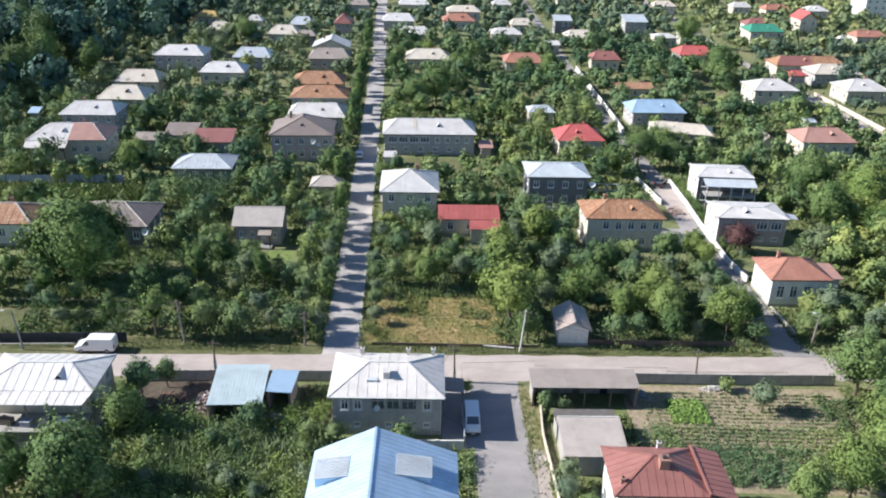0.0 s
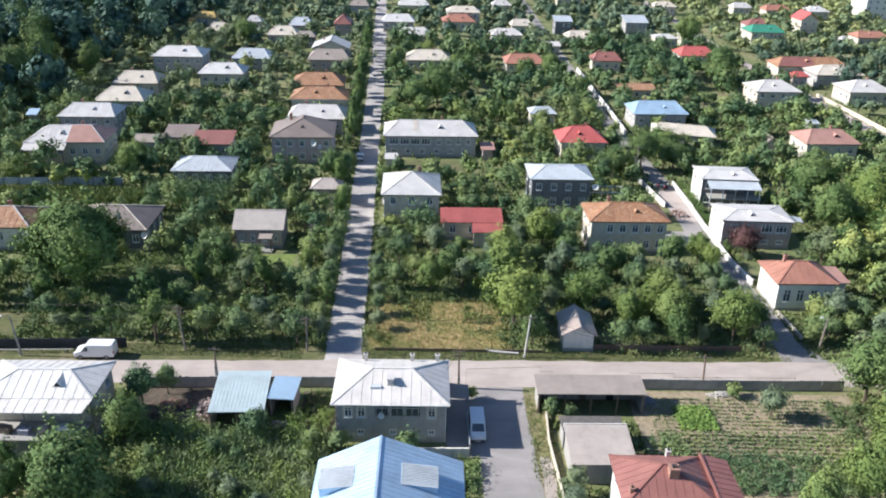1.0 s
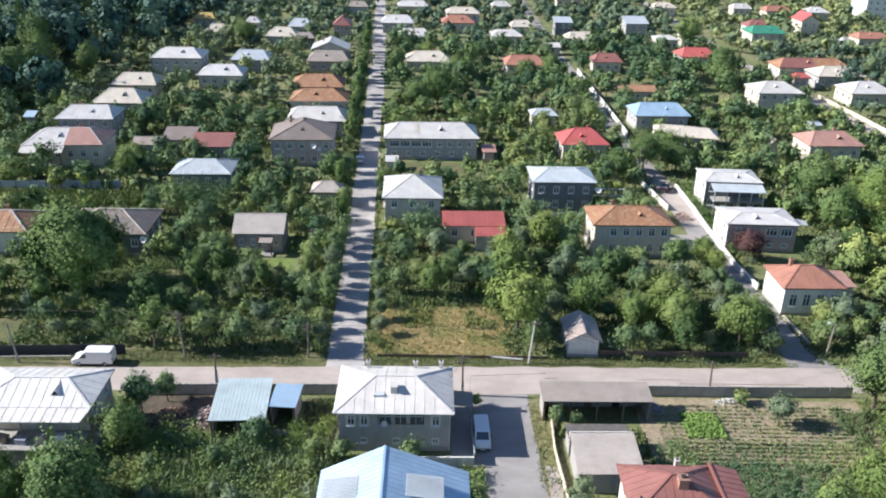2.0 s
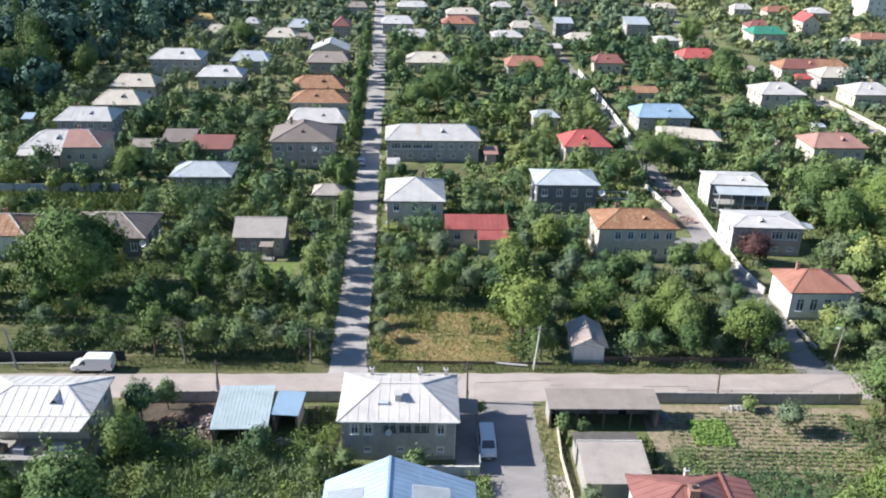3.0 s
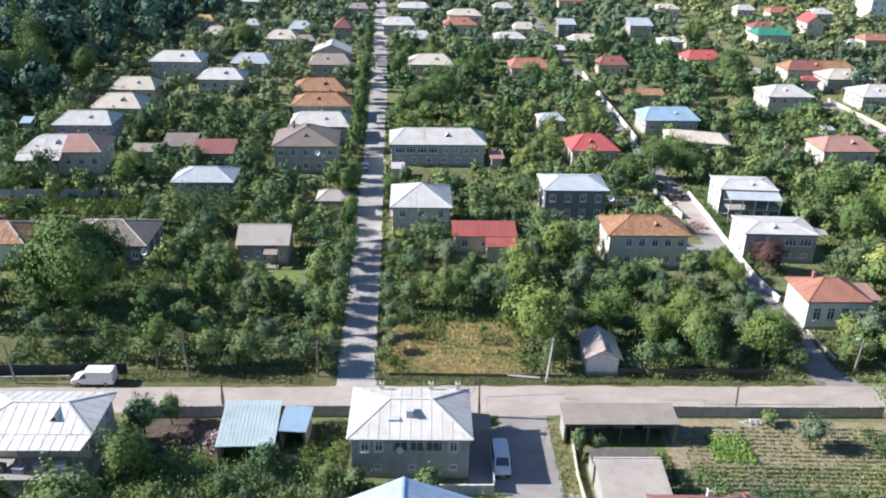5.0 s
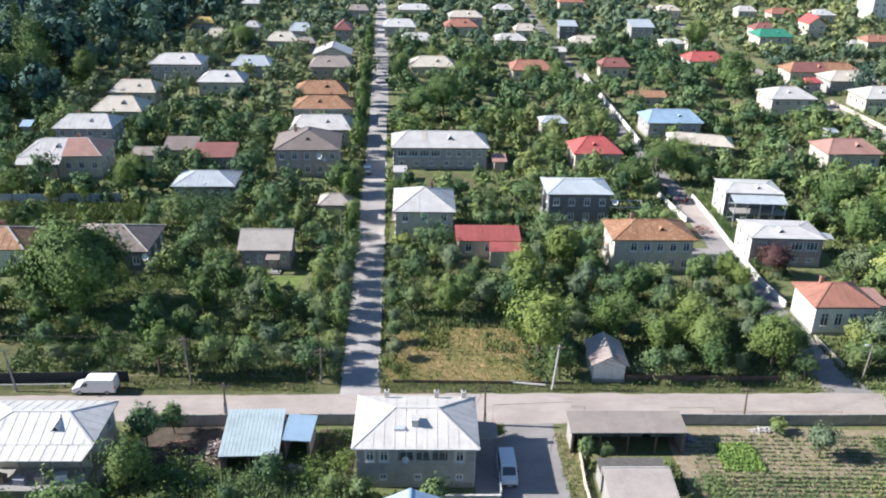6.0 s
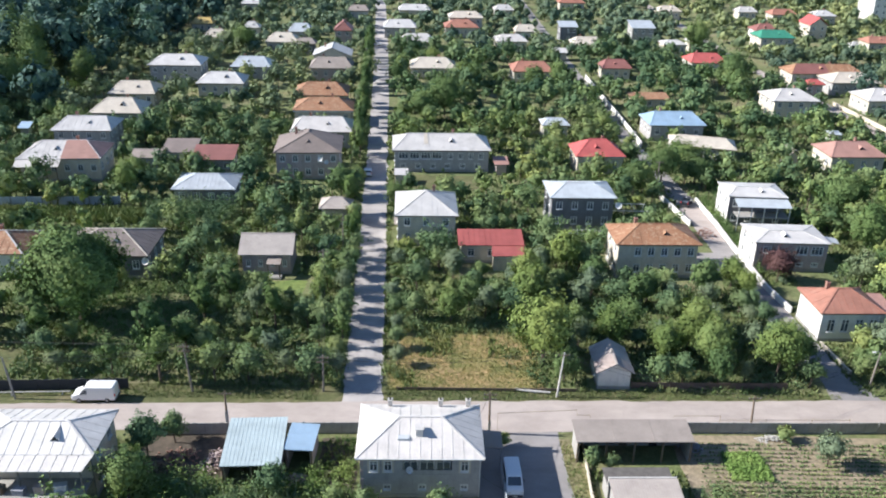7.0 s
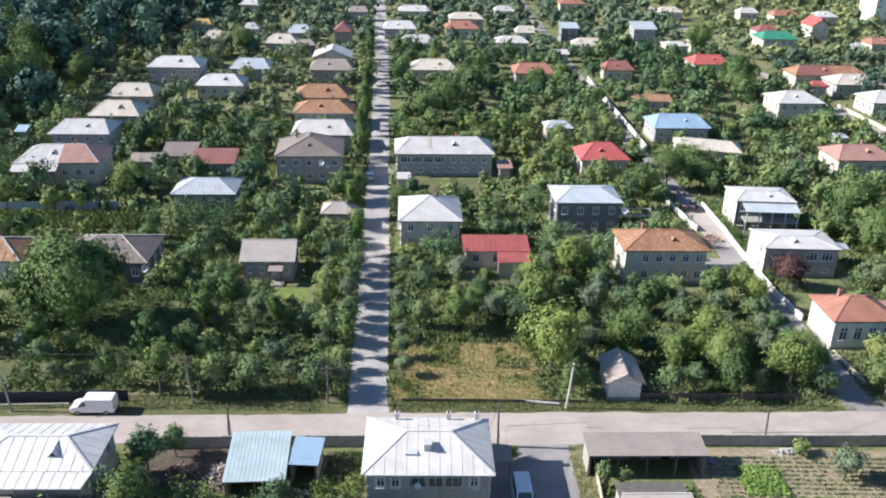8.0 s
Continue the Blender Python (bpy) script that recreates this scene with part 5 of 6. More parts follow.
def crown_boughs(radius, height, base, rs, n):
    """Centres and sizes of the leaf clusters along the boughs of an uneven crown: each bough thins out towards its tip."""
    mid, half = (height + base) / 2, (height - base) / 2
    cs, rr = [], []
    lobes, start, top = rs.randint(2, 5), rs.uniform(0, 6.3), rs.uniform(-0.25, 0.35)
    for k in range(int(n * 1.5)):
        v = rs.normal(size=3)
        v /= np.linalg.norm(v)
        a = math.atan2(v[1], v[0])
        reach = rs.uniform(0.3, 1.0) ** 0.5 * (0.84 + 0.22 * math.sin(lobes * a + start))
        narrow = 1.0 - 0.35 * max(0.0, v[2] * reach + top)
        tip = np.array((radius * reach * v[0] * narrow, radius * reach * v[1] * narrow, half * reach * v[2] * rs.uniform(0.75, 1.15)))
        tip[2] += half * max(0.0, rs.normal(0.0, 0.09))
        for f, q in ((1.0, 0.07), (0.85, 0.12), (0.64, 0.17)):
            c = tip * f + rs.normal(size=3) * radius * 0.045
            cs.append((c[0], c[1], max(mid + c[2], base * 0.6)))
            rr.append(radius * q * rs.uniform(0.7, 1.35))
    return cs, rr


TREE_KINDS = dict(
    # radius, height, crown base, boughs, sprays, spray size, material, label
    small=(1.7, 3.6, 0.7, 34, 900, 0.125, "leaf", "small green fruit tree in a garden"),
    orchard=(2.5, 5.0, 0.9, 46, 1700, 0.14, "leaf", "green orchard fruit tree with an uneven crown"),
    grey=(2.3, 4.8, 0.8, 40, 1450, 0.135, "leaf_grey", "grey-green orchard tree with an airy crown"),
    bright=(3.4, 7.2, 1.1, 60, 2900, 0.16, "leaf_bright", "bright green broad garden tree"),
    walnut=(5.2, 10.0, 1.2, 90, 5600, 0.19, "leaf_bright", "large bright green walnut tree"),
    elm=(5.2, 10.0, 1.0, 90, 5600, 0.19, "leaf_deep", "large deep green garden tree"),
    # crown wears darkened leaves in place of its deep self-shade
    dark=(7.5, 13.0, 1.0, 210, 24000, 0.23, "leaf_deep", "very large green tree with a dense, shade-darkened crown"),
    # darkened leaves carry the shade along the street
    tall=(2.0, 8.0, 0.8, 40, 1900, 0.15, "leaf_deep", "tall slender green tree with shade-darkened leaves"),
    plum=(3.4, 6.0, 0.8, 60, 3200, 0.14, "leaf_plum", "purple-leaved plum tree with a round crown"),
    bush=(1.2, 1.9, 0.1, 20, 560, 0.115, "leaf", "dense green garden bush"),
)


def build_tree(kind, seed):
    radius, height, base, n, count, size, material, label = TREE_KINDS[kind]
    rs = np.random.RandomState(seed)
    ob = thing("bush" if kind == "bush" else "tree", pose(0, 0, 0), label, "bush" if kind == "bush" else "tree")
    cs, rr = crown_boughs(radius, height, base, rs, n)
    s = Shape()
    lean = Vector((rs.uniform(-0.3, 0.3), rs.uniform(-0.3, 0.3), 0))
    thick = 0.05 * height * 0.45
    top = lean + Vector((0, 0, height * 0.62))
    s.tube([(0, 0, -0.15), lean * 0.4 + Vector((0, 0, height * 0.3)), top], [thick, thick * 0.7, thick * 0.25], 7)
    for c in cs[: 8 if kind != "bush" else 4]:
        z = height * rs.uniform(0.18, 0.45)
        root = lean * (z / height) + Vector((0, 0, z))
        c = Vector(c)
        s.tube([root, root.lerp(c, 0.55) + Vector((0, 0, 0.15)), c], [thick * 0.45, thick * 0.28, thick * 0.08], 5, False)
    part("trunk", s, "bark", ob)
    crown = new("crown", card_mesh("crown", np.concatenate([leaf_cards(cs, rr, int(count * 1.6), size * 0.94, rs), leaf_cards(np.array(cs[2::3]) * (0.7, 0.7, 0.9), rr[2::3], count // 2, size * 1.55, rs)]), material))
    crown.parent = ob
    return ob


SPARE = {}
for kind in TREE_KINDS:
    SPARE[kind] = [build_tree(kind, 11 * k + 7 * len(kind)) for k in range(2 if kind in ("plum", "dark") else 3)]
USED = {kind: [0] * len(v) for kind, v in SPARE.items()}
TREES = []


def tree(kind, x, y, scale=1.0, rnd=random, tall=1.0):
    """Plants one tree: the first of each build stays itself, the others are copies."""
    k = rnd.randrange(len(SPARE[kind]))
    m = pose(x, y, 0, 0, 0, rnd.uniform(0, 360)) @ Matrix.Diagonal((scale * rnd.uniform(0.92, 1.08), scale * rnd.uniform(0.92, 1.08), scale * tall * rnd.uniform(0.9, 1.1), 1))
    if USED[kind][k] == 0:
        ob = SPARE[kind][k]
        ob.matrix_basis = m
    else:
        ob = copy_thing(SPARE[kind][k], m)
        ob.scale = m.to_scale()
    USED[kind][k] += 1
    tagged(ob, group="garden trees")
    TREES.append((x, y, TREE_KINDS[kind][0] * scale))
    return ob


# single trees that stand out
tree("dark", -39.4, 18.5, 1.27, tall=0.9)
tree("walnut", 25.4, 8.0, 1.18)
tree("bright", 27.6, 3.6, 0.8)
tree("walnut", 67.5, -8.6, 1.0)
tree("bright", 72.5, -6.5, 1.0)
tree("walnut", 58.5, -27.5, 0.85)
tree("walnut", 64, -23.5, 0.9)
tree("bright", 52.8, -30.0, 1.0)
tree("bright", 66.5, -17.5, 1.0)
tree("bright", 68.5, -15, 1.1)
tree("bright", 66, -20, 0.8)
tree("walnut", -20.6, -30.5, 1.12)
tree("bright", -27.5, -31, 1.0)
tree("bright", -17.5, -31.5, 0.9)
tree("orchard", -20.2, -17.5, 1.15)
tree("orchard", -20.0, -12.6, 1.25)
tree("bright", -19.5, -20.0, 0.95)
tree("orchard", -17.8, -9.9, 0.9)
tree("orchard", -5.2, -18.8, 0.95)
tree("small", 11.6, -22.0, 1.3)
tree("small", 4.2, -21.3, 1.15)
tree("small", 1.4, -20.4, 1.0)
tree("plum", 66.3, 34.3, 1.15)
tree("walnut", 58.2, 79, 0.95)
tree("walnut", 51, 73, 0.8)
tree("walnut", 65.5, 80, 0.8)
tree("bright", -7.6, 68.5, 1.15)
tree("bright", 3.2, 64.5, 0.8)
tree("bright", -49.0, 66.0, 1.15)
tree("bush", 19.0, -9.6, 1.1)
tree("grey", 54.6, -12.2, 1.2, tall=0.8)
tree("bush", 51.5, -7.9, 1.3)
tree("small", 30.2, -13.9, 0.85)
tree("walnut", 55.5, 5.5, 0.85)
tree("walnut", 47.5, 7.5, 0.8)
tree("bright", 41.5, 9.0, 1.0)
tree("elm", 95, 52, 1.2)
tree("elm", 86, 46, 1.0)
tree("elm", 88, 60, 1.1)
tree("elm", 83, 33, 0.8)
tree("elm", 92, 38, 0.9)
tree("grey", 78.5, 31.5, 1.5)
for x, y, k in ((6.2, 41.6, 0.8), (10.0, 41.8, 0.75), (13.6, 41.2, 0.8), (32.0, 49.6, 0.7), (41.0, 32.0, 0.75), (45.3, 31.6, 0.7), (-20.2, 75.0, 0.8), (-17.0, 75.6, 0.6), (44.6, 51.2, 0.7)):
    tree("orchard", x, y, k)
tree("small", 28.2, -14.0, 1.0)
tree("walnut", 7.5, 126, 1.05)
tree("walnut", 13, 131, 1.15)
tree("walnut", 22, 161, 0.95)
tree("bright", 19, 168, 1.2)
tree("bright", -1.5, 168, 1.1)
tree("bright", 0, 178, 1.1)
tree("bright", 2, 192, 1.1)
tree("bright", 9, 190, 1.1)
tree("walnut", 48, 166, 1.0)
tree("walnut", 40, 162, 0.9)
tree("walnut", 103, 172, 1.3)
tree("walnut", 100, 160, 0.9)
tree("walnut", 106, 225, 1.3)
tree("walnut", -57, 210, 1.2)
tree("walnut", -107.5, 160, 1.5, tall=1.4)
tree("walnut", -90, 153, 1.0, tall=1.4)
tree("walnut", -101, 146, 1.2, tall=1.4)
tree("walnut", -101, 131, 1.3, tall=1.4)
tree("bright", -95, 139, 1.3)
tree("walnut", 64.8, 88.5, 1.1, tall=0.72)
tree("bright", -49.1, 72.4, 1.1)
tree("walnut", -118, 172, 1.5, tall=1.4)
tree("walnut", -128, 150, 1.3, tall=1.4)
tree("bright", -95, 166, 1.3)
rnd_row = random.Random(91)
for k in range(36):
    y = 60 + 4.9 * k
    if rnd_row.random() < 0.72 and not any(abs(y - q) < 3.0 for q in (82.5, 98.0)):
        tree(rnd_row.choice(["tall", "tall", "orchard"]), street_x(y) - 3.7 - rnd_row.uniform(0, 0.6), y, rnd_row.uniform(0.95, 1.3), rnd_row)
rnd_edge = random.Random(17)
for k in range(15):
    y = 4.0 + 3.6 * k
    tree(rnd_edge.choice(["orchard", "small", "orchard", "tall", "grey"]), street_x(y) - 2.9 - rnd_edge.uniform(0, 0.8), y, rnd_edge.uniform(0.75, 1.05), rnd_edge)
for k in range(9):
    y = 7.0 + 4.2 * k
    tree(rnd_edge.choice(["small", "orchard", "grey"]), street_x(y) + 3.8 + rnd_edge.uniform(0, 0.8), y, rnd_edge.uniform(0.65, 0.9), rnd_edge)
for k in range(8):
    y = 3.5 + 3.9 * k
    tree(rnd_edge.choice(["orchard", "bright", "orchard"]), 63.2 - 0.06 * y - 3.3 - rnd_edge.uniform(0, 0.6), y, rnd_edge.uniform(0.8, 1.0), rnd_edge)
for kind, x, y, k in (("grey", 72.0, 11.2, 1.2), ("orchard", 69.2, 11.0, 0.9), ("orchard", 75.6, 11.6, 1.1), ("orchard", 72.8, 7.4, 1.0), ("orchard", 69.6, 7.0, 0.85), ("grey", 76.6, 6.6, 1.1), ("small", 67.6, 8.6, 0.9)):
    tree(kind, x, y, k)


# built ground that trees keep clear of: (x0, x1, y0, y1)
def box_of(ob):
    pts = [ob.matrix_basis @ Vector(c) for o in ob.children if o.type == "MESH" for c in o.bound_box]
    return (min(p.x for p in pts), max(p.x for p in pts), min(p.y for p in pts), max(p.y for p in pts))


CLEAR = [box_of(o) for o in list(scene.collection.objects) if o.type == "EMPTY" and not o.parent and o.get("category") in ("house", "shed", "hut", "outbuilding")]
OPEN = [(119.5, 129.5, 106, 128), (118.5, 128, 128, 148), (5.0, 23.5, -0.5, 15.5), (-21, -10.5, -15.5, -7.5), (38.5, 63.5, -27, -6), (18.6, 27.5, -80, 2), (-35, -24, -8, 2), (3, 9.5, 55.5, 61), (26, 40, -13.5, -6), (-19, -8, 26, 33), (-90, -42, 52.5, 60), (16, 19.2, -21, -8), (69.5, 76, 31, 38), (63.5, 70.5, 26, 32.5), (64.5, 73, 49, 56), (38, 57, 31.2, 34.2), (54.5, 60, 35, 46), (-40, -26, 54.5, 62), (44, 66, -30, -6), (-66, -52, 22, 29),
        (-22, -9.5, 71, 78), (2, 23, 76, 84), (-13, -1, -10, -7), (10, 19, -23, -19), (-36, -23.5, 8, 26), (-112, -86, 136, 160), (43, 52, 55, 62.5), (15, 26.5, 34, 38.6), (-11, -3.8, 50, 54.7), (55.5, 60, 46, 66), (33.5, 42, 48, 53), (-58, -43.5, 3, 9), (5, 20, 75, 83)]


def on_road(x, y, r):
    if abs(y + 4.3 - 0.03 * (x - 20)) < 3.6 + r * 0.8 and x > -220:
        return True
    if -2 < y < 400 and abs(x - street_x(y)) < 2.2 + r * (0.3 if x < street_x(y) else 0.5):
        return True
    if -2 < y < 400 and abs(x - np.interp(y, (0, 38, 68, 85, 112, 400), (62.6, 61.4, 61.2, 60.2, 58.2, 53.2))) < (2.3 + r * 0.5 if y < 72 else 1.4 + r * 0.2):
        return True
    return 60 < y < 400 and abs(x - np.interp(y, (60, 112, 142, 160, 210, 400), (130, 126.6, 124.6, 123.2, 119, 118))) < 2.6 + r * 0.7


def is_free(x, y, r, front=1.0):
    """No house, road or open plot within reach of a crown of radius r; house fronts stay open."""
    for x0, x1, y0, y1 in CLEAR:
        if x0 - r * 0.5 - 0.3 < x < x1 + r * 0.5 + 0.3 and y0 - r * 0.5 - front < y < y1 + r * 0.4 + 0.3:
            return False
    for x0, x1, y0, y1 in OPEN:
        if x0 - r * 0.4 < x < x1 + r * 0.4 and y0 - r * 0.6 < y < y1 + r * 0.4:
            return False
    return not on_road(x, y, r)


def orchard(x0, x1, y0, y1, spacing, kinds, seed, lo=0.7, hi=1.15):
    """A planted block of single trees, loosely in rows."""
    rnd = random.Random(seed)
    y = y0
    while y < y1:
        x = x0 + rnd.uniform(0, spacing)
        while x < x1:
            px, py = x + rnd.uniform(-0.35, 0.35) * spacing, y + rnd.uniform(-0.35, 0.35) * spacing
            kind = rnd.choice(kinds)
            sc = rnd.uniform(lo, hi)
            r = TREE_KINDS[kind][0] * sc
            if is_free(px, py, r, 0.3) and all((px - a) ** 2 + (py - b) ** 2 > (0.5 * max(q, r) + 0.35 * min(q, r)) ** 2 for a, b, q in TREES[-400:]):
                tree(kind, px, py, sc, rnd)
            x += spacing
        y += spacing * 0.9


orchard(-46, -1.5, 3.4, 27, 4.3, ["orchard", "grey", "orchard", "small", "tall"], 31, 0.75, 1.3)
orchard(5, 58, 15, 36, 4.4, ["orchard", "grey", "orchard", "bright"], 33, 0.8, 1.25)
orchard(26, 58, 4.5, 15, 4.0, ["orchard", "grey", "bright"], 34)
orchard(-31, -18, -34, -18.5, 3.0, ["small", "orchard", "bright", "grey"], 36, 0.6, 0.95)
orchard(-18, 3, -22, -18, 3.4, ["bush", "small", "bush"], 40, 0.6, 0.9)
orchard(-18, 2.5, -36, -26, 4.6, ["small", "bush", "grey"], 41, 0.6, 0.9)
orchard(28, 70, -36, -27.5, 3.1, ["orchard", "small", "grey"], 37, 0.7, 1.0)
orchard(66.5, 80, -30, 10, 4.2, ["orchard", "grey", "orchard"], 39)
for kinds in SPARE.values():
    for ob in kinds:
        if ob.matrix_basis.translation.length < 0.01:
            for o in list(ob.children_recursive) + [ob]:
                bpy.data.objects.remove(o)


def woods(name, x0, x1, y0, y1, spacing, radius, tall, material, label, seed, sprays=260, size=0.5, house_room=0.2):
    """Farther trees, too many to count, as one piece: each with a short trunk and an uneven crown."""
    rs = np.random.RandomState(seed)
    cards, tones, trunk = [], [], Shape()
    y = y0
    while y < y1:
        x = x0 + rs.uniform(0, spacing)
        while x < x1:
            r = radius * min(1.75, max(0.5, math.exp(rs.normal(0, 0.36))))
            px, py = x + rs.uniform(-0.5, 0.5) * spacing, y + rs.uniform(-0.5, 0.5) * spacing
            if is_free(px, py, r * 0.8, house_room + 0.022 * max(0, py - 60)) and noise.noise((px * 0.03, py * 0.03, seed)) > -0.55:
                h = tall * (r / radius) ** 0.75 * rs.uniform(0.75, 1.3)
                cs, rr = crown_boughs(r, h, h * 0.1, rs, 18)
                k = int(0.75 * sprays * (r / radius) ** 1.5)
                c = np.concatenate([leaf_cards(cs, rr, int(1.8 * k), size * 0.92, rs), leaf_cards(np.array(cs[2::3]) * (0.75, 0.75, 0.9), rr[2::3], k // 4, size * 1.6, rs)])
                c += (px, py, 0)
                cards.append(c)
                tones.append(np.full(len(c), np.clip(rs.normal(0, 0.5), -1, 1)))
                trunk.tube([(px, py, -0.1), (px, py, h * 0.5)], [0.14, 0.06], 5, False)
            x += spacing
        y += spacing * 0.85
    ob = tagged(new(name, card_mesh(name, np.concatenate(cards), material, np.concatenate(tones))), label, "trees", "", "stuff")
    tr = part("trunks", trunk, "bark", ob)
    tagged(tr, kind="stuff")
    return ob


woods("garden_trees", -120, -46, -20, 60, 5.2, 2.7, 5.0, "leaf", "mixed garden trees and shrubs beside the orchard", 60, 330, 0.29)
woods("garden_trees", -46, -1.5, 28, 60, 4.3, 2.5, 4.8, "leaf", "orchard trees and shrubs behind the cottages", 61, 480, 0.21)
woods("garden_trees", 4.5, 58, 36, 60, 4.3, 2.6, 5.0, "leaf", "orchard trees and shrubs behind the red-roofed building", 62, 480, 0.21)
woods("garden_trees", 67, 125, 10, 60, 4.4, 2.7, 5.6, "leaf", "tall mixed garden trees east of the street", 63, 500, 0.26)
woods("garden_trees", 80, 110, -30, 10, 5.0, 3.0, 6.0, "leaf", "tall mixed garden trees beside the road", 64, 330, 0.3)
woods("garden_trees", -150, -1, 60, 125, 5.2, 2.9, 5.2, "leaf", "mixed garden trees and shrubs between houses", 51, 270, 0.34)
woods("garden_trees", 1, 58, 60, 125, 5.2, 2.9, 5.2, "leaf", "mixed garden trees and shrubs between houses", 52, 360, 0.3)
woods("garden_trees", 63, 160, 60, 125, 5.4, 3.1, 5.6, "leaf", "mixed garden trees and shrubs between houses", 53, 260, 0.35)
# greyer, bluer leaf colour here puts distance haze into the trees
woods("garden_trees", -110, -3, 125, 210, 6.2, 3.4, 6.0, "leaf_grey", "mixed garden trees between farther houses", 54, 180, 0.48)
woods("garden_trees", -3, 118, 125, 210, 6.2, 3.4, 6.0, "leaf", "mixed garden trees between farther houses", 55, 180, 0.48)
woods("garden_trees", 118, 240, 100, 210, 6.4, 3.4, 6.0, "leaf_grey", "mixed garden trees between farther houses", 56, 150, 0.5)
# far trees: haze is painted by the grey-green leaf colour
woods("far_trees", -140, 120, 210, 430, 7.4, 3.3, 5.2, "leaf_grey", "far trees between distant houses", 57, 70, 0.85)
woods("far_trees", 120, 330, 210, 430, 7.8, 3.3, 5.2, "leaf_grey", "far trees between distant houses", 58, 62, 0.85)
woods("dark_wood", -230, -86, 120, 400, 9.2, 5.6, 14.0, "leaf_hazy", "dense dark wood on the village edge", 59, 190, 0.95)


def tufts(name, x0, x1, y0, y1, count, high, material, label, seed, keep=None, width=0.05):
    """Blades and stems standing on the ground, as one piece."""
    rs = np.random.RandomState(seed)
    p = np.c_[rs.uniform(x0, x1, count), rs.uniform(y0, y1, count), np.zeros(count)]
    if keep:
        p = p[np.array([keep(a, b) for a, b, _ in p], bool)]
    n = len(p)
    a = rs.uniform(0, 2 * math.pi, n)
    h = high * rs.uniform(0.4, 1.3, n)[:, None]
    side = np.c_[np.cos(a), np.sin(a), np.zeros(n)] * (h * width * 2.5 + 0.03)
    lean = np.c_[rs.normal(size=(n, 2)) * 0.35, np.ones(n)] * h
    cards = np.stack([p - side, p + side, p + lean], 1)
    return tagged(new(name, card_mesh(name, cards, material)), label, "grass", "", "stuff")


def thicket(name, x0, x1, y0, y1, count, lo, hi, material, label, seed, sprays=26, size=0.13, keep=None, tall=1.0):
    """A mass of low shrubs, vines and leafy weeds in uneven clumps, as one piece."""
    rs = np.random.RandomState(seed)
    p = np.c_[rs.uniform(x0, x1, count), rs.uniform(y0, y1, count)]
    if keep:
        p = p[np.array([keep(a, b) for a, b in p], bool)]
    r = lo + (hi - lo) * rs.rand(len(p)) ** 2
    c = np.c_[p, r * tall * rs.uniform(0.5, 1.1, len(p))]
    cards = leaf_cards(c, r, sprays * len(p), size, rs, tall, 0.0)
    cards[:, :, 2] = np.maximum(cards[:, :, 2], 0.01)
    return tagged(new(name, card_mesh(name, cards, material)), label, "shrubs", "", "stuff")


def in_gardens(x, y):
    return is_free(x, y, 0.3, 0.2)


def rough(x, y):
    return noise.noise((x * 0.22, y * 0.22, 5.0)) > 0.02


tufts("meadow_grass", 5.2, 25, 1.2, 16.5, 18000, 0.24, "straw", "tall dry yellow and green grass of the meadow", 71)
tufts("meadow_weeds", 4.6, 25, 1.2, 18, 5000, 0.6, "weed", "green weeds spreading over the meadow", 79, lambda x, y: rough(x, y) and (y > 9 or x < 9), 0.05)
tufts("undergrowth", -70, 100, 1.5, 60, 90000, 0.6, "weed", "weeds and tall grass under the trees", 72, in_gardens, 0.09)
tufts("undergrowth", -40, 80, -45, -6, 60000, 0.55, "weed", "weeds and tall grass in the near gardens", 73, in_gardens, 0.09)
tufts("verge_grass", -60, 62, -1.2, 1.8, 16000, 0.22, "weed", "short roadside grass", 74, lambda x, y: not (-3 < x < 5) and y > -0.6 + 0.03 * (x - 20))
tufts("undergrowth", -120, 160, 58, 130, 40000, 0.9, "weed", "weeds between the farther gardens", 75, in_gardens, 0.12)
tufts("verge_grass", 25.4, 28.0, -24, -8.5, 900, 0.3, "weed", "dry weeds beside the asphalt drive", 77)
tufts("shrub_strip", -78, -43, 53, 59.6, 9000, 1.0, "weed", "yellowish shrubs and weeds before the fence", 82, None, 0.06)

tufts("maize_patch", -15, 3.2, -30, -19.5, 4200, 1.7, "leaf_grey", "tall green maize between weeds", 76, in_gardens, 0.035)
thicket("weed_thicket", -19, 3.4, -37, -17.5, 550, 0.3, 1.0, "leaf", "dense green weeds and shrubs in the near garden", 83, 70, 0.12, in_gardens, 1.5)
# next two in darkened leaves: garden shade put into the colour
thicket("dark_thicket", -19, 3.4, -37, -15, 650, 0.3, 1.1, "leaf_deep", "dense shrubs in the near garden with shade-darkened leaves", 103, 70, 0.12, in_gardens, 1.4)
thicket("weed_thicket", -40, 2.5, -18, -7.5, 260, 0.25, 0.8, "leaf_deep", "low shrubs round the sheds and yard with shade-darkened leaves", 84, 50, 0.12, in_gardens)
thicket("garden_crop", 45, 68, -26, -19.8, 900, 0.2, 0.6, "leaf", "green leafy garden crop", 80, 34, 0.11)
thicket("garden_weeds", 40, 68, -35, -25.5, 420, 0.3, 1.0, "leaf", "green shrubs and weeds behind the dark red house", 85, 60, 0.13, in_gardens)
thicket("garden_weeds", 62, 68, -26, -9, 360, 0.2, 0.6, "weed", "green weeds at the garden plot's edge", 86, 40, 0.11)
thicket("garden_weeds", 38.6, 43, -26, -16.5, 160, 0.25, 0.7, "leaf", "green weeds beside the shed", 87, 40, 0.12)
thicket("orchard_brush", -46, 0, 3, 30, 800, 0.3, 1.1, "leaf", "shrubs and brambles between the orchard trees", 88, 40, 0.14, in_gardens)
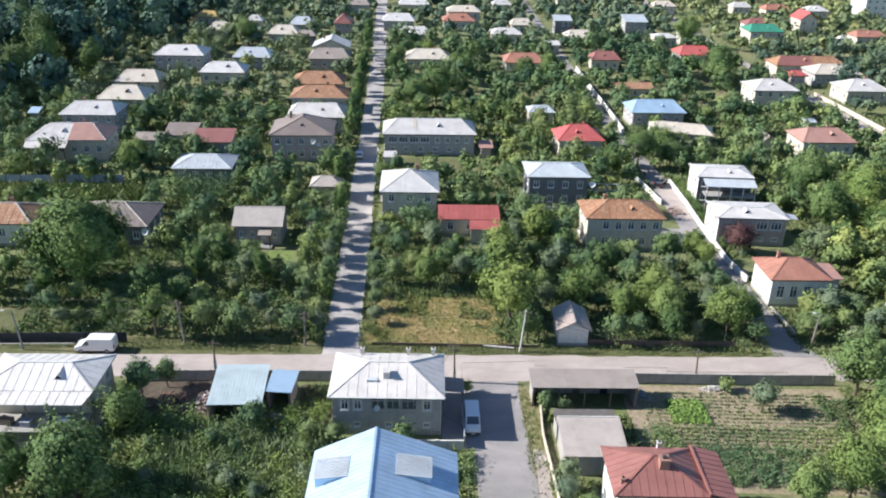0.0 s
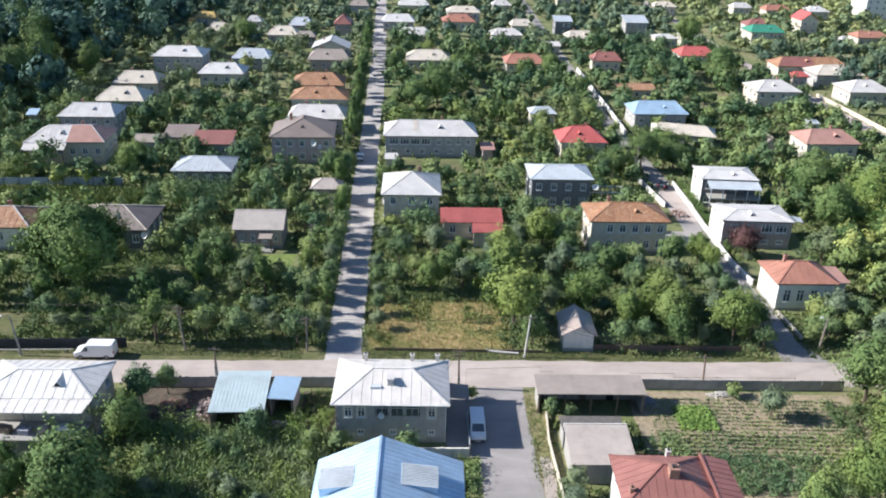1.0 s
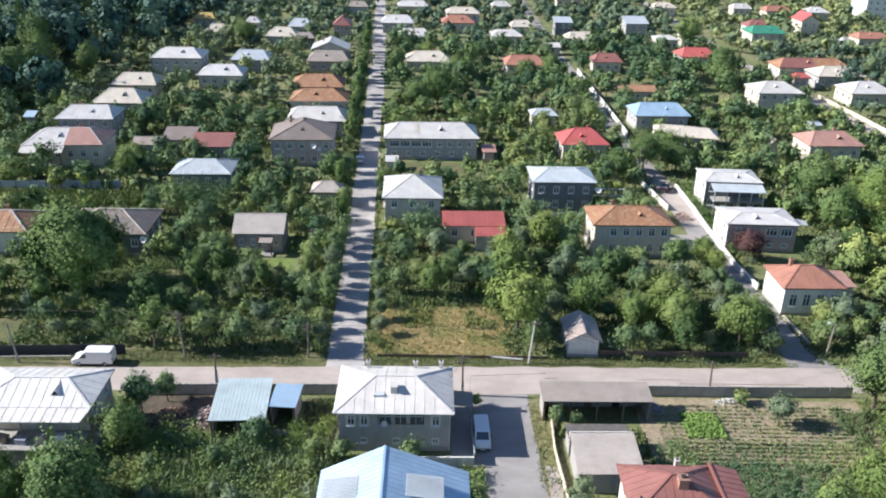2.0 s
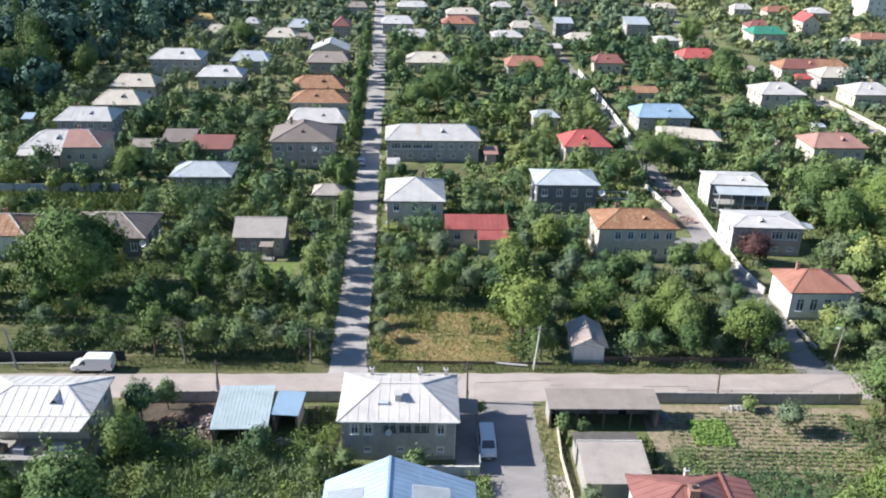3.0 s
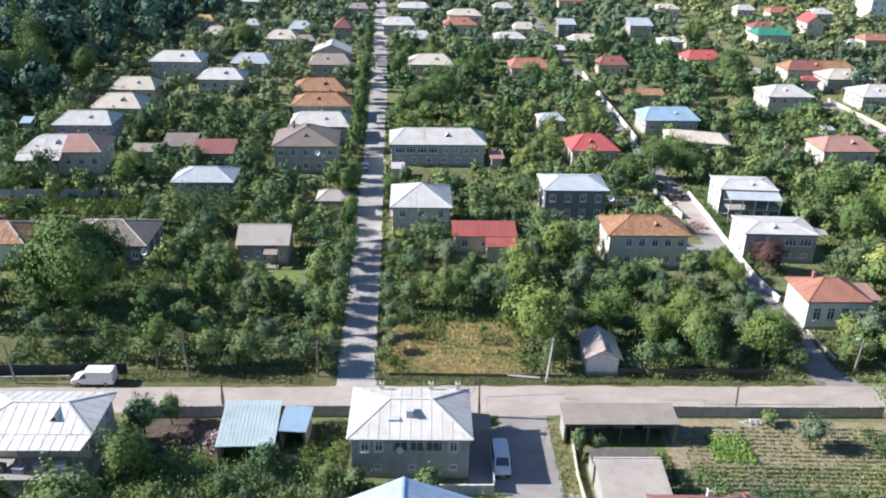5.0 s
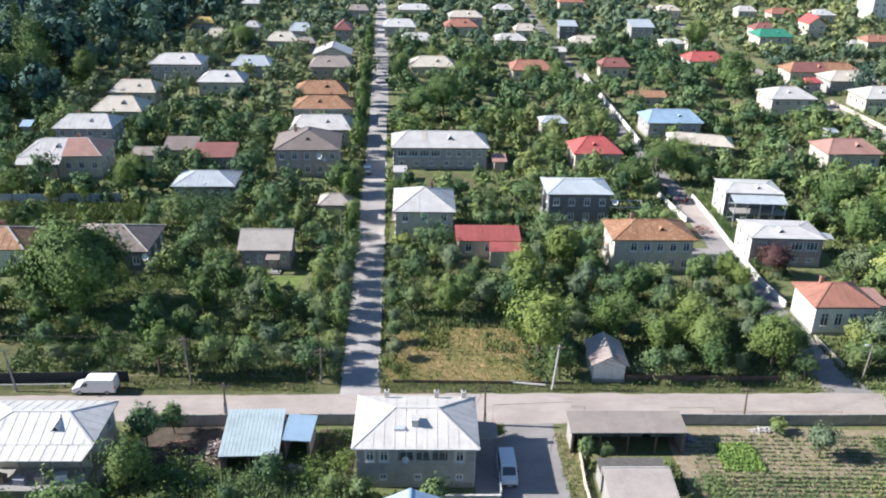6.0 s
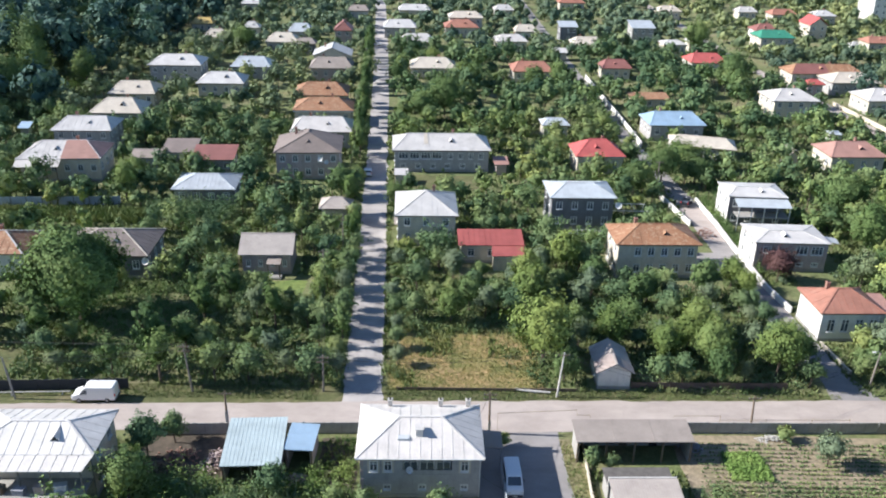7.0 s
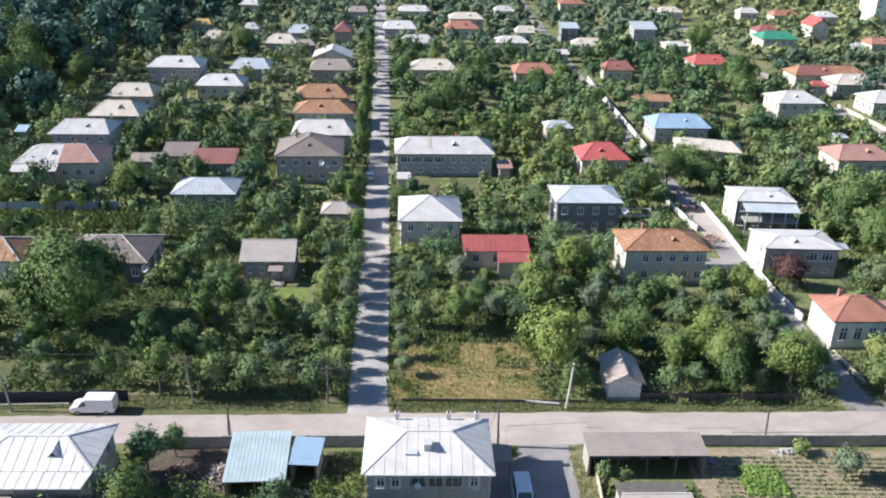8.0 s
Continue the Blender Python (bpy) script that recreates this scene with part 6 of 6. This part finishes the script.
thicket("orchard_brush", 5, 60, 3, 36, 700, 0.3, 1.1, "leaf", "shrubs and brambles between the orchard trees", 89, 40, 0.14, in_gardens)
thicket("garden_brush", 66, 78, 20, 38, 220, 0.3, 0.9, "leaf_grey", "garden shrubs before the whitewashed house", 90, 40, 0.14, in_gardens)
thicket("wall_hedge", 63.9, 65.2, 36.5, 70, 150, 0.35, 0.85, "leaf_bright", "bright green hedge behind the whitewashed wall", 102, 60, 0.14, None, 1.3)
thicket("meadow_brush", 4.2, 25, 1.4, 16.5, 260, 0.2, 0.75, "weed", "green weed clumps along the meadow's edges", 92, 34, 0.12, lambda x, y: (x < 8 or x > 20.5 or y > 12.5) and rough(x, y))
thicket("drive_brush", 17.2, 19.6, -34, -21.4, 120, 0.25, 0.8, "leaf", "shrubs beside the asphalt drive", 93, 50, 0.12)
tufts("drive_weeds", 25.5, 28, -46, -20, 420, 0.3, "weed", "dry weeds beside the asphalt drive", 94)
# leaf colour itself is darkened for the large tree's shade
thicket("shade_brush", -36, -23, 8, 27, 330, 0.3, 1.0, "leaf_deep", "shaded shrubs and weeds beside the very large tree", 95, 44, 0.14)
thicket("fence_brush", -42, -26, 55.5, 60.8, 260, 0.5, 2.0, "leaf", "green shrubs before the low blue-roofed house", 96, 50, 0.15)
thicket("wood_edge_brush", -112, -86, 134, 160, 160, 0.6, 1.8, "leaf_bright", "bright shrubs at the wood's edge", 97, 44, 0.3)
thicket("vine_rows", 34.5, 41.5, 48.6, 52.2, 90, 0.3, 0.9, "leaf", "green vines on the trellis", 98, 44, 0.13)
thicket("pergola_vines", 43.8, 51, 57.5, 62, 110, 0.3, 0.9, "leaf_deep", "dark green vines under the pergola", 99, 44, 0.14)


def wall_shrubs():
    """Low shrubs, vines and saplings that crowd round the feet of the houses, as one piece."""
    rs = np.random.RandomState(101)
    cards = []
    for ob in HOUSES.values():
        x, y = ob.matrix_basis.translation[:2]
        if y < 22 or "apartment" in ob["label"]:
            continue
        x0, x1, y0, y1 = box_of(ob)
        size = min(0.36, 0.1 + 0.0011 * y)
        for k in range(int((x1 - x0) * 1.1) + 6):
            if k < (x1 - x0) * 1.1:
                px, py = rs.uniform(x0 - 0.5, x1 + 0.5), y0 + 0.55 - rs.uniform(0.7, 2.6)
            else:
                px, py = (x0 - rs.uniform(0.2, 1.5) if k % 2 else x1 + rs.uniform(0.2, 1.5)), rs.uniform(y0, y1)
            if on_road(px, py, 0.6) or any(a < px < b and c < py < d for a, b, c, d in OPEN):
                continue
            r = rs.uniform(0.35, 0.95)
            h = r * rs.uniform(1.0, 2.4)
            cs, rr = crown_boughs(r, h * 1.3, 0.1, rs, 6)
            cards.append(leaf_cards(cs, rr, int(70 * (0.3 / size) ** 0.8), size, rs) + (px, py, 0))
    return tagged(new("house_shrubs", card_mesh("house_shrubs", np.concatenate(cards), "leaf")), "shrubs and saplings round the feet of houses", "shrubs", "", "stuff")


wall_shrubs()

# ---- vegetable garden ----


def furrows(x0, x1, y0, y1, gap, seed):
    """Earthed-up rows with plants in them."""
    rs = np.random.RandomState(seed)
    s = Shape()
    rows = np.arange(y0, y1, gap)
    for y in rows:
        n = int((x1 - x0) / 1.2)
        line = [(x0 + (x1 - x0) * k / n, y + rs.uniform(-0.08, 0.08)) for k in range(n + 1)]
        for (a, b), (c, d) in zip(line, line[1:]):
            h = 0.16 * rs.uniform(0.6, 1.2)
            s.face((a, b - 0.25, 0.015), (c, d - 0.25, 0.015), (c, d, h), (a, b, h))
            s.face((a, b, h), (c, d, h), (c, d + 0.25, 0.015), (a, b + 0.25, 0.015))
    return structure("furrow_rows", s, "soil", "earthed-up rows of a vegetable garden"), rows


_, rows = furrows(40.2, 64.5, -19.6, -8.4, 0.72, 81)
rs = np.random.RandomState(82)
cards = []
for y in rows:
    thick = 0.95 if y < -15.6 else 0.78
    for x in np.arange(40.4, 64.3, 0.36):
        if rs.rand() < thick:
            r = rs.uniform(0.13, 0.22) * (1.25 if y < -15.6 else 0.5) * (1.3 if x > 58 else 1.0)
            cards.append(leaf_cards([(x, y + rs.uniform(-0.07, 0.07), 0.15 + r * 0.5)], [r], 20, 0.12, rs))
tagged(new("bed_plants", card_mesh("bed_plants", np.concatenate(cards), "leaf")), "rows of low vegetable plants in tilled soil", "plants", "", "stuff")
cards = [leaf_cards([(rs.uniform(43.4, 47.7), rs.uniform(-15.0, -10.4), 0.2)], [0.3], 14, 0.14, rs) for k in range(620)]
tagged(new("green_bed", card_mesh("green_bed", np.concatenate(cards), "crop")), "square bed of bright green leafy plants", "plants", "", "stuff")

# ---- vehicles ----


def wheel_parts(ob, x, y, r=0.33, w=0.22):
    s = Shape().tube([(x, y - w / 2, r), (x, y - w / 2 + 0.03, r), (x, y + w / 2 - 0.03, r), (x, y + w / 2, r)], [r * 0.9, r, r, r * 0.9], 18)
    wheel = part("wheel", s, "tyre", ob, "", True)
    o = math.copysign(w / 2 + 0.004, y)
    part("rim", Shape().tube([(x, y + o * 0.6, r), (x, y + o, r)], [r * 0.62, r * 0.58], 14), "steel", wheel)


def vehicle(name, m, label, category, length, width, high, profile, screens, side_glass, wheels, paint="carwhite"):
    """A vehicle, front towards +x: a lofted body from its side outline, glass, lamps, wheels."""
    ob = thing(name, m, label, category)
    s = Shape()
    cx = sum(p[0] for p in profile) / len(profile)
    cz = sum(p[1] for p in profile) / len(profile)
    W = width / 2
    rings = []
    for x, k in ((-W, 0.9), (-W + 0.1, 0.98), (-W + 0.22, 1.0), (W - 0.22, 1.0), (W - 0.1, 0.98), (W, 0.9)):
        ring = []
        for px, pz in profile:
            tuck = 0.14 * max(0.0, (pz - 1.0) / high)
            ring.append((cx + (px - cx) * (k * 0.5 + 0.5), x * (1 - tuck), cz + (pz - cz) * (k * 0.5 + 0.5)))
        rings.append(ring)
    n = len(profile)
    for a, b in zip(rings, rings[1:]):
        for j in range(n):
            i = (j + 1) % n
            s.face(a[j], b[j], b[i], a[i])
    s.face(*rings[0]).face(*rings[-1][::-1])
    part("body", s, paint, ob)
    for nm, (x0, z0, x1, z1) in screens:
        d = Vector((x1 - x0, 0, z1 - z0)).normalized()
        out = Vector((d.z, 0, -d.x)) * (0.012 if x0 > x1 else -0.012)
        a, b = W * 0.84, W * 0.76
        p = [Vector((x0, -a, z0)), Vector((x0, a, z0)), Vector((x1, b, z1)), Vector((x1, -b, z1))]
        part(nm, Shape().face(*[q + out for q in p]), "glass", ob)
    for pts in side_glass:
        for sy in (-1, 1):
            q = [(px, sy * (W * (1 - 0.14 * max(0, (pz - 1.0) / high)) + 0.012), pz) for px, pz in pts]
            part("side_window", Shape().face(*q), "glass", ob)
    for x in wheels:
        for sy in (-1, 1):
            wheel_parts(ob, x, sy * (W - 0.1))
    F = length / 2
    for sy in (-1, 1):
        part("headlight", Shape().box(F - 0.2, F - 0.01, sy * W * 0.72 - 0.16, sy * W * 0.72 + 0.16, 0.72, 0.9), "lampclear", ob)
        part("tail_light", Shape().box(-F - 0.012, -F + 0.1, sy * W * 0.85 - 0.07, sy * W * 0.85 + 0.07, 0.85, 1.25), "lampred", ob)
        part("wing_mirror", Shape().box(F - 1.35, F - 1.22, sy * (W + 0.1) - 0.09, sy * (W + 0.1) + 0.09, 1.2, 1.42), "bumper", ob)
    part("front_bumper", Shape().box(F - 0.1, F + 0.04, -W * 0.92, W * 0.92, 0.28, 0.56), "bumper", ob)
    part("rear_bumper", Shape().box(-F - 0.04, -F + 0.1, -W * 0.92, W * 0.92, 0.28, 0.52), "bumper", ob)
    part("plate", Shape().box(F + 0.04, F + 0.05, -0.26, 0.26, 0.36, 0.47), "frame", ob)
    return ob


L = 2.6
vehicle("cargo_van", pose(-29.7, -1.65, 0.02, 0, 0, 181.5), "white cargo van parked beside the dusty road", "van", 5.2, 1.9, 2.1,
        [(-L, 0.35), (-L + 0.04, 1.92), (-L + 0.2, 2.08), (L - 1.95, 2.1), (L - 1.65, 2.0), (L - 0.95, 1.2), (L - 0.2, 0.98), (L, 0.75), (L, 0.35)],
        [("windscreen", (L - 0.98, 1.26, L - 1.56, 1.92))], [[(L - 1.95, 1.2), (L - 1.15, 1.2), (L - 1.62, 1.75), (L - 1.95, 1.75)]], (-1.6, 1.7))
L = 2.3
vehicle("passenger_van", pose(19.5, -16.1, 0.02, 0, 0, -88), "white passenger van parked on the asphalt drive", "van", 4.6, 1.75, 1.95,
        [(-L, 0.35), (-L + 0.05, 1.85), (-L + 0.22, 2.0), (L - 1.6, 1.98), (L - 1.3, 1.88), (L - 0.62, 1.18), (L - 0.12, 1.0), (L, 0.75), (L, 0.35)],
        [("windscreen", (L - 0.66, 1.22, L - 1.27, 1.85)), ("rear_window", (-L + 0.02, 1.15, -L + 0.12, 1.75))],
        [[(L - 1.9, 1.15), (L - 0.95, 1.15), (L - 1.4, 1.75), (L - 1.9, 1.75)], [(-L + 0.3, 1.15), (L - 2.0, 1.15), (L - 2.0, 1.75), (-L + 0.3, 1.75)]], (-1.5, 1.6))
L = 2.0
car = [(-L, 0.35), (-L, 0.85), (-L + 0.25, 1.0), (-L + 0.65, 1.38), (-L + 1.0, 1.45), (-0.1, 1.45), (0.6, 1.0), (L - 0.2, 0.85), (L, 0.6), (L, 0.35)]
first = vehicle("car", pose(-3.5, 82.5, 0.02, 0, 0, 93), "white saloon car parked beside the street", "car", 4.0, 1.65, 1.45, car,
                [("windscreen", (0.56, 1.02, -0.06, 1.42)), ("rear_window", (-L + 0.3, 1.05, -L + 0.62, 1.36))], [[(-L + 0.75, 1.02), (0.4, 1.02), (-0.1, 1.38), (-L + 0.95, 1.38)]], (-1.25, 1.3))
vehicle("car", pose(60.8, 68.2, 0.03, 0, 0, 60), "dark saloon car parked in the shade on the street", "car", 4.0, 1.65, 1.45, car,
        [("windscreen", (0.56, 1.02, -0.06, 1.42)), ("rear_window", (-L + 0.3, 1.05, -L + 0.62, 1.36))], [[(-L + 0.75, 1.02), (0.4, 1.02), (-0.1, 1.38), (-L + 0.95, 1.38)]], (-1.25, 1.3), "cardark")
copy_thing(first, pose(-12.2, 229, 0.02, 0, 0, 5))

# ---- poles and cables ----


def utility_pole(x, y, high, label, lean=(0.0, 0.0), material="pole", stub=0.0, arm=1, lamp=False):
    ob = thing("street_lamp" if lamp else "utility_pole", pose(x, y, 0), label, "street lamp" if lamp else "pole")
    top = Vector((lean[0], lean[1], high))
    low = top * (stub / high) if stub else Vector((0, 0, -0.2))
    part("shaft", Shape().tube([low, top.lerp(low, 0.5), top], [0.14, 0.12, 0.09], 8), material, ob)
    if stub:
        part("footing", Shape().box(-0.16, 0.16, -0.12, 0.12, 0, stub + 0.5), "paleconc", ob)
    for k in range(arm):
        z = top * ((high - 0.35 - 0.6 * k) / high)
        bar = part("crossarm", Shape().bar(z + Vector((-0.75, -0.12, 0)), z + Vector((0.75, -0.12, 0)), 0.1, 0.1), "timber", ob)
        for dx in (-0.65, -0.25, 0.25, 0.65):
            part("insulator", Shape().tube([z + Vector((dx, -0.12, 0.1)), z + Vector((dx, -0.12, 0.24))], [0.04, 0.03], 6), "steel", bar)
    if lamp:
        e = top + Vector((-0.9, -0.3, 0.25))
        part("bracket", Shape().tube([top, top + Vector((-0.4, -0.1, 0.22)), e], [0.04, 0.035, 0.03], 6), "steel", ob)
        part("lantern", Shape().box(e.x - 0.3, e.x + 0.12, e.y - 0.12, e.y + 0.12, e.z - 0.1, e.z + 0.04), "frame", ob)
    return Vector((x, y, 0)) + top


tops = []
tops.append(utility_pole(-39.3, -2.0, 5.6, "leaning street lamp pole beside the road", (-0.7, 0.3), "steel", 0, 0, True))
tops.append(utility_pole(-18.6, 0.2, 6.6, "grey wooden utility pole among trees", (-0.6, 0.2), "pole", 0, 2))
tops.append(utility_pole(-12.6, -7.0, 5.0, "short wooden pole on a concrete footing", (0, 0), "timber", 1.9, 1))
tops.append(utility_pole(-2.6, 0.7, 5.2, "grey wooden utility pole beside the street", (0.1, 0), "pole", 0, 2))
tops.append(utility_pole(17.5, -7.2, 5.6, "dark wooden utility pole beside the stone house", (-0.1, 0), "timber", 1.2, 2))
tops.append(utility_pole(26.3, 0.3, 6.2, "leaning pale concrete utility pole", (0.55, 0.4), "paleconc", 0, 1))
tops.append(utility_pole(48.4, -5.6, 4.6, "slender dark utility pole beside the fence", (-0.25, 0), "timber", 0, 1))
tops.append(utility_pole(66.8, 3.6, 5.2, "street lamp beside the eastern street", (0.3, 0), "pole", 0, 0, True))
tops.append(utility_pole(78.4, 9.0, 7.5, "pale tall utility pole among trees", (0.8, 0), "paleconc", 0, 1))
tops.append(utility_pole(-4.6, 43.0, 6.0, "grey utility pole beside the street", (0, 0), "pole", 0, 1))
tops.append(utility_pole(-6.2, 30.0, 6.0, "grey utility pole beside the street", (0, 0), "pole", 0, 1))
tops.append(utility_pole(-7.4, 98.0, 6.5, "grey utility pole beside the street", (0, 0), "pole", 0, 1))
tops.append(utility_pole(-9.5, 140.0, 6.5, "grey utility pole beside the street", (0, 0), "pole", 0, 1))
tops.append(utility_pole(-12.5, 190.0, 6.5, "grey utility pole beside the street", (0, 0), "pole", 0, 1))
tops.append(utility_pole(56.6, 76.0, 6.5, "grey utility pole beside the eastern street", (0, 0), "pole", 0, 1))


def cable(a, b, sag=0.7):
    pts = [Vector(a).lerp(Vector(b), k / 12) - Vector((0, 0, sag * 4 * (k / 12) * (1 - k / 12))) for k in range(13)]
    return tagged(part("cable", Shape().tube(pts, [0.02] * 13, 4, False), "wire"), "thin black overhead cable between poles", "cable", "overhead cables")


for i, j in ((0, 1), (1, 3), (3, 5), (5, 6), (6, 7), (3, 10), (10, 9), (9, 11), (11, 12), (12, 13)):
    for off in (-0.3, 0.35):
        o = Vector((off * 0.4, off, -0.3 + 0.2 * off))
        cable(tops[i] + o, tops[j] + o)
cable(tops[4], (15.9, -12, 5.6), 0.2)
cable((16, -19, 3.4), (18.6, -19.5, 2.0), 0.1)
cable(tops[1], (-110, 8, 6), 1.5)

# ---- loose things in the yards ----


def woodpile(x, y, seed, w=2.6, d=1.6, high=1.1, material="brick", label="heap of broken bricks and rubble", name="rubble_heap"):
    rs = random.Random(seed)
    s = Shape()
    for k in range(150):
        a, b = rs.gauss(0, w * 0.28), rs.gauss(0, d * 0.28)
        z = max(0.0, high * (1 - (a / w * 1.7) ** 2 - (b / d * 1.7) ** 2)) * rs.uniform(0.2, 1)
        q = rs.uniform(0.05, 0.16)
        t = Matrix.Rotation(rs.uniform(0, 3), 3, "Z") @ Matrix.Rotation(rs.uniform(-0.6, 0.6), 3, "X")
        box = Shape().box(-q, q, -q * 0.5, q * 0.5, -q * 0.3, q * 0.4)
        n = len(s.v)
        s.v += [tuple(t @ Vector(v) + Vector((x + a, y + b, z + 0.06))) for v in box.v]
        s.f += [tuple(n + i for i in f) for f in box.f]
    return tagged(part(name, s, material), label, name.replace("_", " "), "", "stuff")


woodpile(-12.3, -13.5, 1, 2.2, 3.4, 1.7, "pinktuff", "tall heap of pinkish broken stone beside the shed")
woodpile(-16.5, -12.5, 2, 4.0, 2.4, 0.5, "brick", "scattered pale boards and rubble on bare earth")
woodpile(-18.5, -14.0, 3, 3.0, 1.6, 0.4, "timber", "scattered dark timber on bare earth")
woodpile(-3.2, -16.0, 4, 2.6, 1.4, 0.7, "pinktuff", "heap of pale rubble beside the lean-to")
woodpile(59.7, 52.5, 5, 3.6, 2.2, 1.5, "brick", "heap of earth and bricks on the street edge")
woodpile(40.6, -9.6, 6, 1.6, 1.4, 0.9, "cloth", "heap of mixed household things by the shed", "junk_heap")
woodpile(50.2, -7.6, 7, 2.8, 0.9, 0.5, "paleconc", "pale boards leaning by the fence", "board_heap")
for k, (x, y, w, d, h, m, label) in enumerate(((-31.6, -21.3, 1.4, 0.7, 0.8, "timber", "dark wooden bench chest on the terrace"), (-29.4, -21.5, 1.1, 0.8, 0.7, "cloth", "bundle of blue-grey cloth on the terrace"),
                                                (-27.5, -21.3, 0.9, 0.6, 0.9, "pinktuff", "pinkish crate on the terrace"), (-25.6, -20.9, 1.2, 0.6, 0.75, "pale", "pale metal tub on the terrace"), (-33.4, -21.0, 0.8, 0.6, 1.0, "frame", "white cupboard on the terrace"))):
    box = thing("crate", pose(x, y, 2.45, 0, 0, 8 * k - 12), label, "crate")
    part("body", Shape().box(-w / 2, w / 2, -d / 2, d / 2, 0, h * 0.86), m, box)
    part("lid", Shape().box(-w / 2 - 0.04, w / 2 + 0.04, -d / 2 - 0.04, d / 2 + 0.04, h * 0.86, h), m, box)
awning = thing("awning", pose(-31.9, -24.6, 0, 0, 0, 20), "small white sheet awning before the terrace", "awning")
part("roof", Shape().slab([(-1.0, -0.9, 2.3), (1.0, -0.9, 2.3), (1.0, 0.9, 2.75), (-1.0, 0.9, 2.75)], 0.06), "bright_white", awning)
posts(awning, [(-0.9, -0.8), (0.9, -0.8)], 0, 2.26, "pole", 0.05)
posts(awning, [(-0.9, 0.8), (0.9, 0.8)], 0, 2.66, "pole", 0.05)
log = Shape().tube([(21.2, 1.6, 0.25), (23.4, 1.2, 0.22), (25.6, 1.0, 0.2)], [0.17, 0.16, 0.13], 8)
tagged(part("fallen_pole", log, "paleconc"), "pale fallen pole lying on the grass verge", "pole")
woodpile(-8.2, -13.2, 9, 4.5, 4.0, 1.6, "timber", "stacked firewood under the open shed", "firewood_heap")
ext = Shape().slab([(20.2, 35.9, 2.75), (25.5, 36.2, 2.75), (25.6, 39.3, 3.35), (20.3, 39.0, 3.35)], 0.08)
annex = thing("annex", pose(0, 0, 0), "lower annex of the red-roofed building", "outbuilding")
part("roof", ext, "dullred", annex)
part("wall", Shape().box(20.5, 25.2, 36.3, 38.9, 0, 2.7), "plaster", annex)
panel_fence("rail_fence", [(36, 2.6), (46, 2.7), (56, 2.9)], 0.9, "rail", "low rusty sheet fence along the verge", 2.5, 0.05, 0.02, "rail")
panel_fence("rail_fence", [(6.5, 1.3), (20, 1.4), (29, 1.6)], 0.45, "timber", "low dark timber fence along the meadow", 2.5, 0.05, 0.02, "timber")
pipe = thing("gas_pipe", pose(0, 0, 0), "pale gas pipe on low supports before the dark fence", "pipe")
part("pipe_run", Shape().tube([(-75, -3.1, 0.55), (-45, -1.7, 0.55), (-33, -1.0, 0.55)], [0.07, 0.07, 0.07], 8), "paleconc", pipe)
for x, y in ((-66, -2.7), (-57, -2.25), (-48, -1.85), (-40, -1.4), (-34, -1.05)):
    part("support", Shape().box(x - 0.06, x + 0.06, y - 0.06, y + 0.06, 0, 0.52), "paleconc", pipe)

pipe = thing("gas_pipe", pose(0, 0, 0), "thin raised gas pipe on posts along the dusty road", "pipe")
run = [(18.4, -7.4, 0.1), (18.4, -7.4, 2.9), (27.6, -6.5, 2.9), (27.6, -6.5, 2.2), (29.2, -6.45, 2.2), (29.2, -6.45, 1.5), (39.0, -6.1, 1.5), (39.0, -6.1, 2.0), (44.5, -5.9, 2.0), (44.5, -5.9, 1.4), (60, -5.5, 1.4)]
part("pipe_run", Shape().tube(run, [0.035] * len(run), 6), "pipe", pipe)
for x, y in ((33.0, -6.3), (39.0, -6.0), (44.5, -5.85), (50.0, -5.7), (55.5, -5.55), (60.0, -5.4)):
    part("support", Shape().tube([(x, y, -0.1), (x, y, 1.5)], [0.03, 0.03], 6), "pipe", pipe)

# pergola and trellis beside the dark stone house
perg = thing("pergola", pose(43.6, 57.6, 0), "pale pipe pergola with vines beside the stone house", "pergola")
for x in (0.2, 2.4, 4.6, 6.8):
    for y in (0.2, 3.9):
        part("post", Shape().tube([(x, y, 0), (x, y, 2.4)], [0.05, 0.05], 6), "frame", perg)
    part("crossbar", Shape().bar((x, 0.1, 2.4), (x, 4.0, 2.4), 0.05, 0.05), "frame", perg)
for y in (0.2, 3.9):
    part("rail", Shape().bar((0, y, 2.45), (7.2, y, 2.45), 0.12, 0.12), "frame", perg)
trellis = thing("trellis", pose(34.8, 50.4, 0), "pale wooden vine trellis before the stone house", "trellis")
for k in range(9):
    part("post", Shape().box(0.78 * k - 0.05, 0.78 * k + 0.05, -0.05, 0.05, 0, 1.7), "frame", trellis)
for z in (0.9, 1.6):
    part("rail", Shape().box(-0.1, 6.4, -0.09, -0.055, z - 0.03, z + 0.03), "frame", trellis)
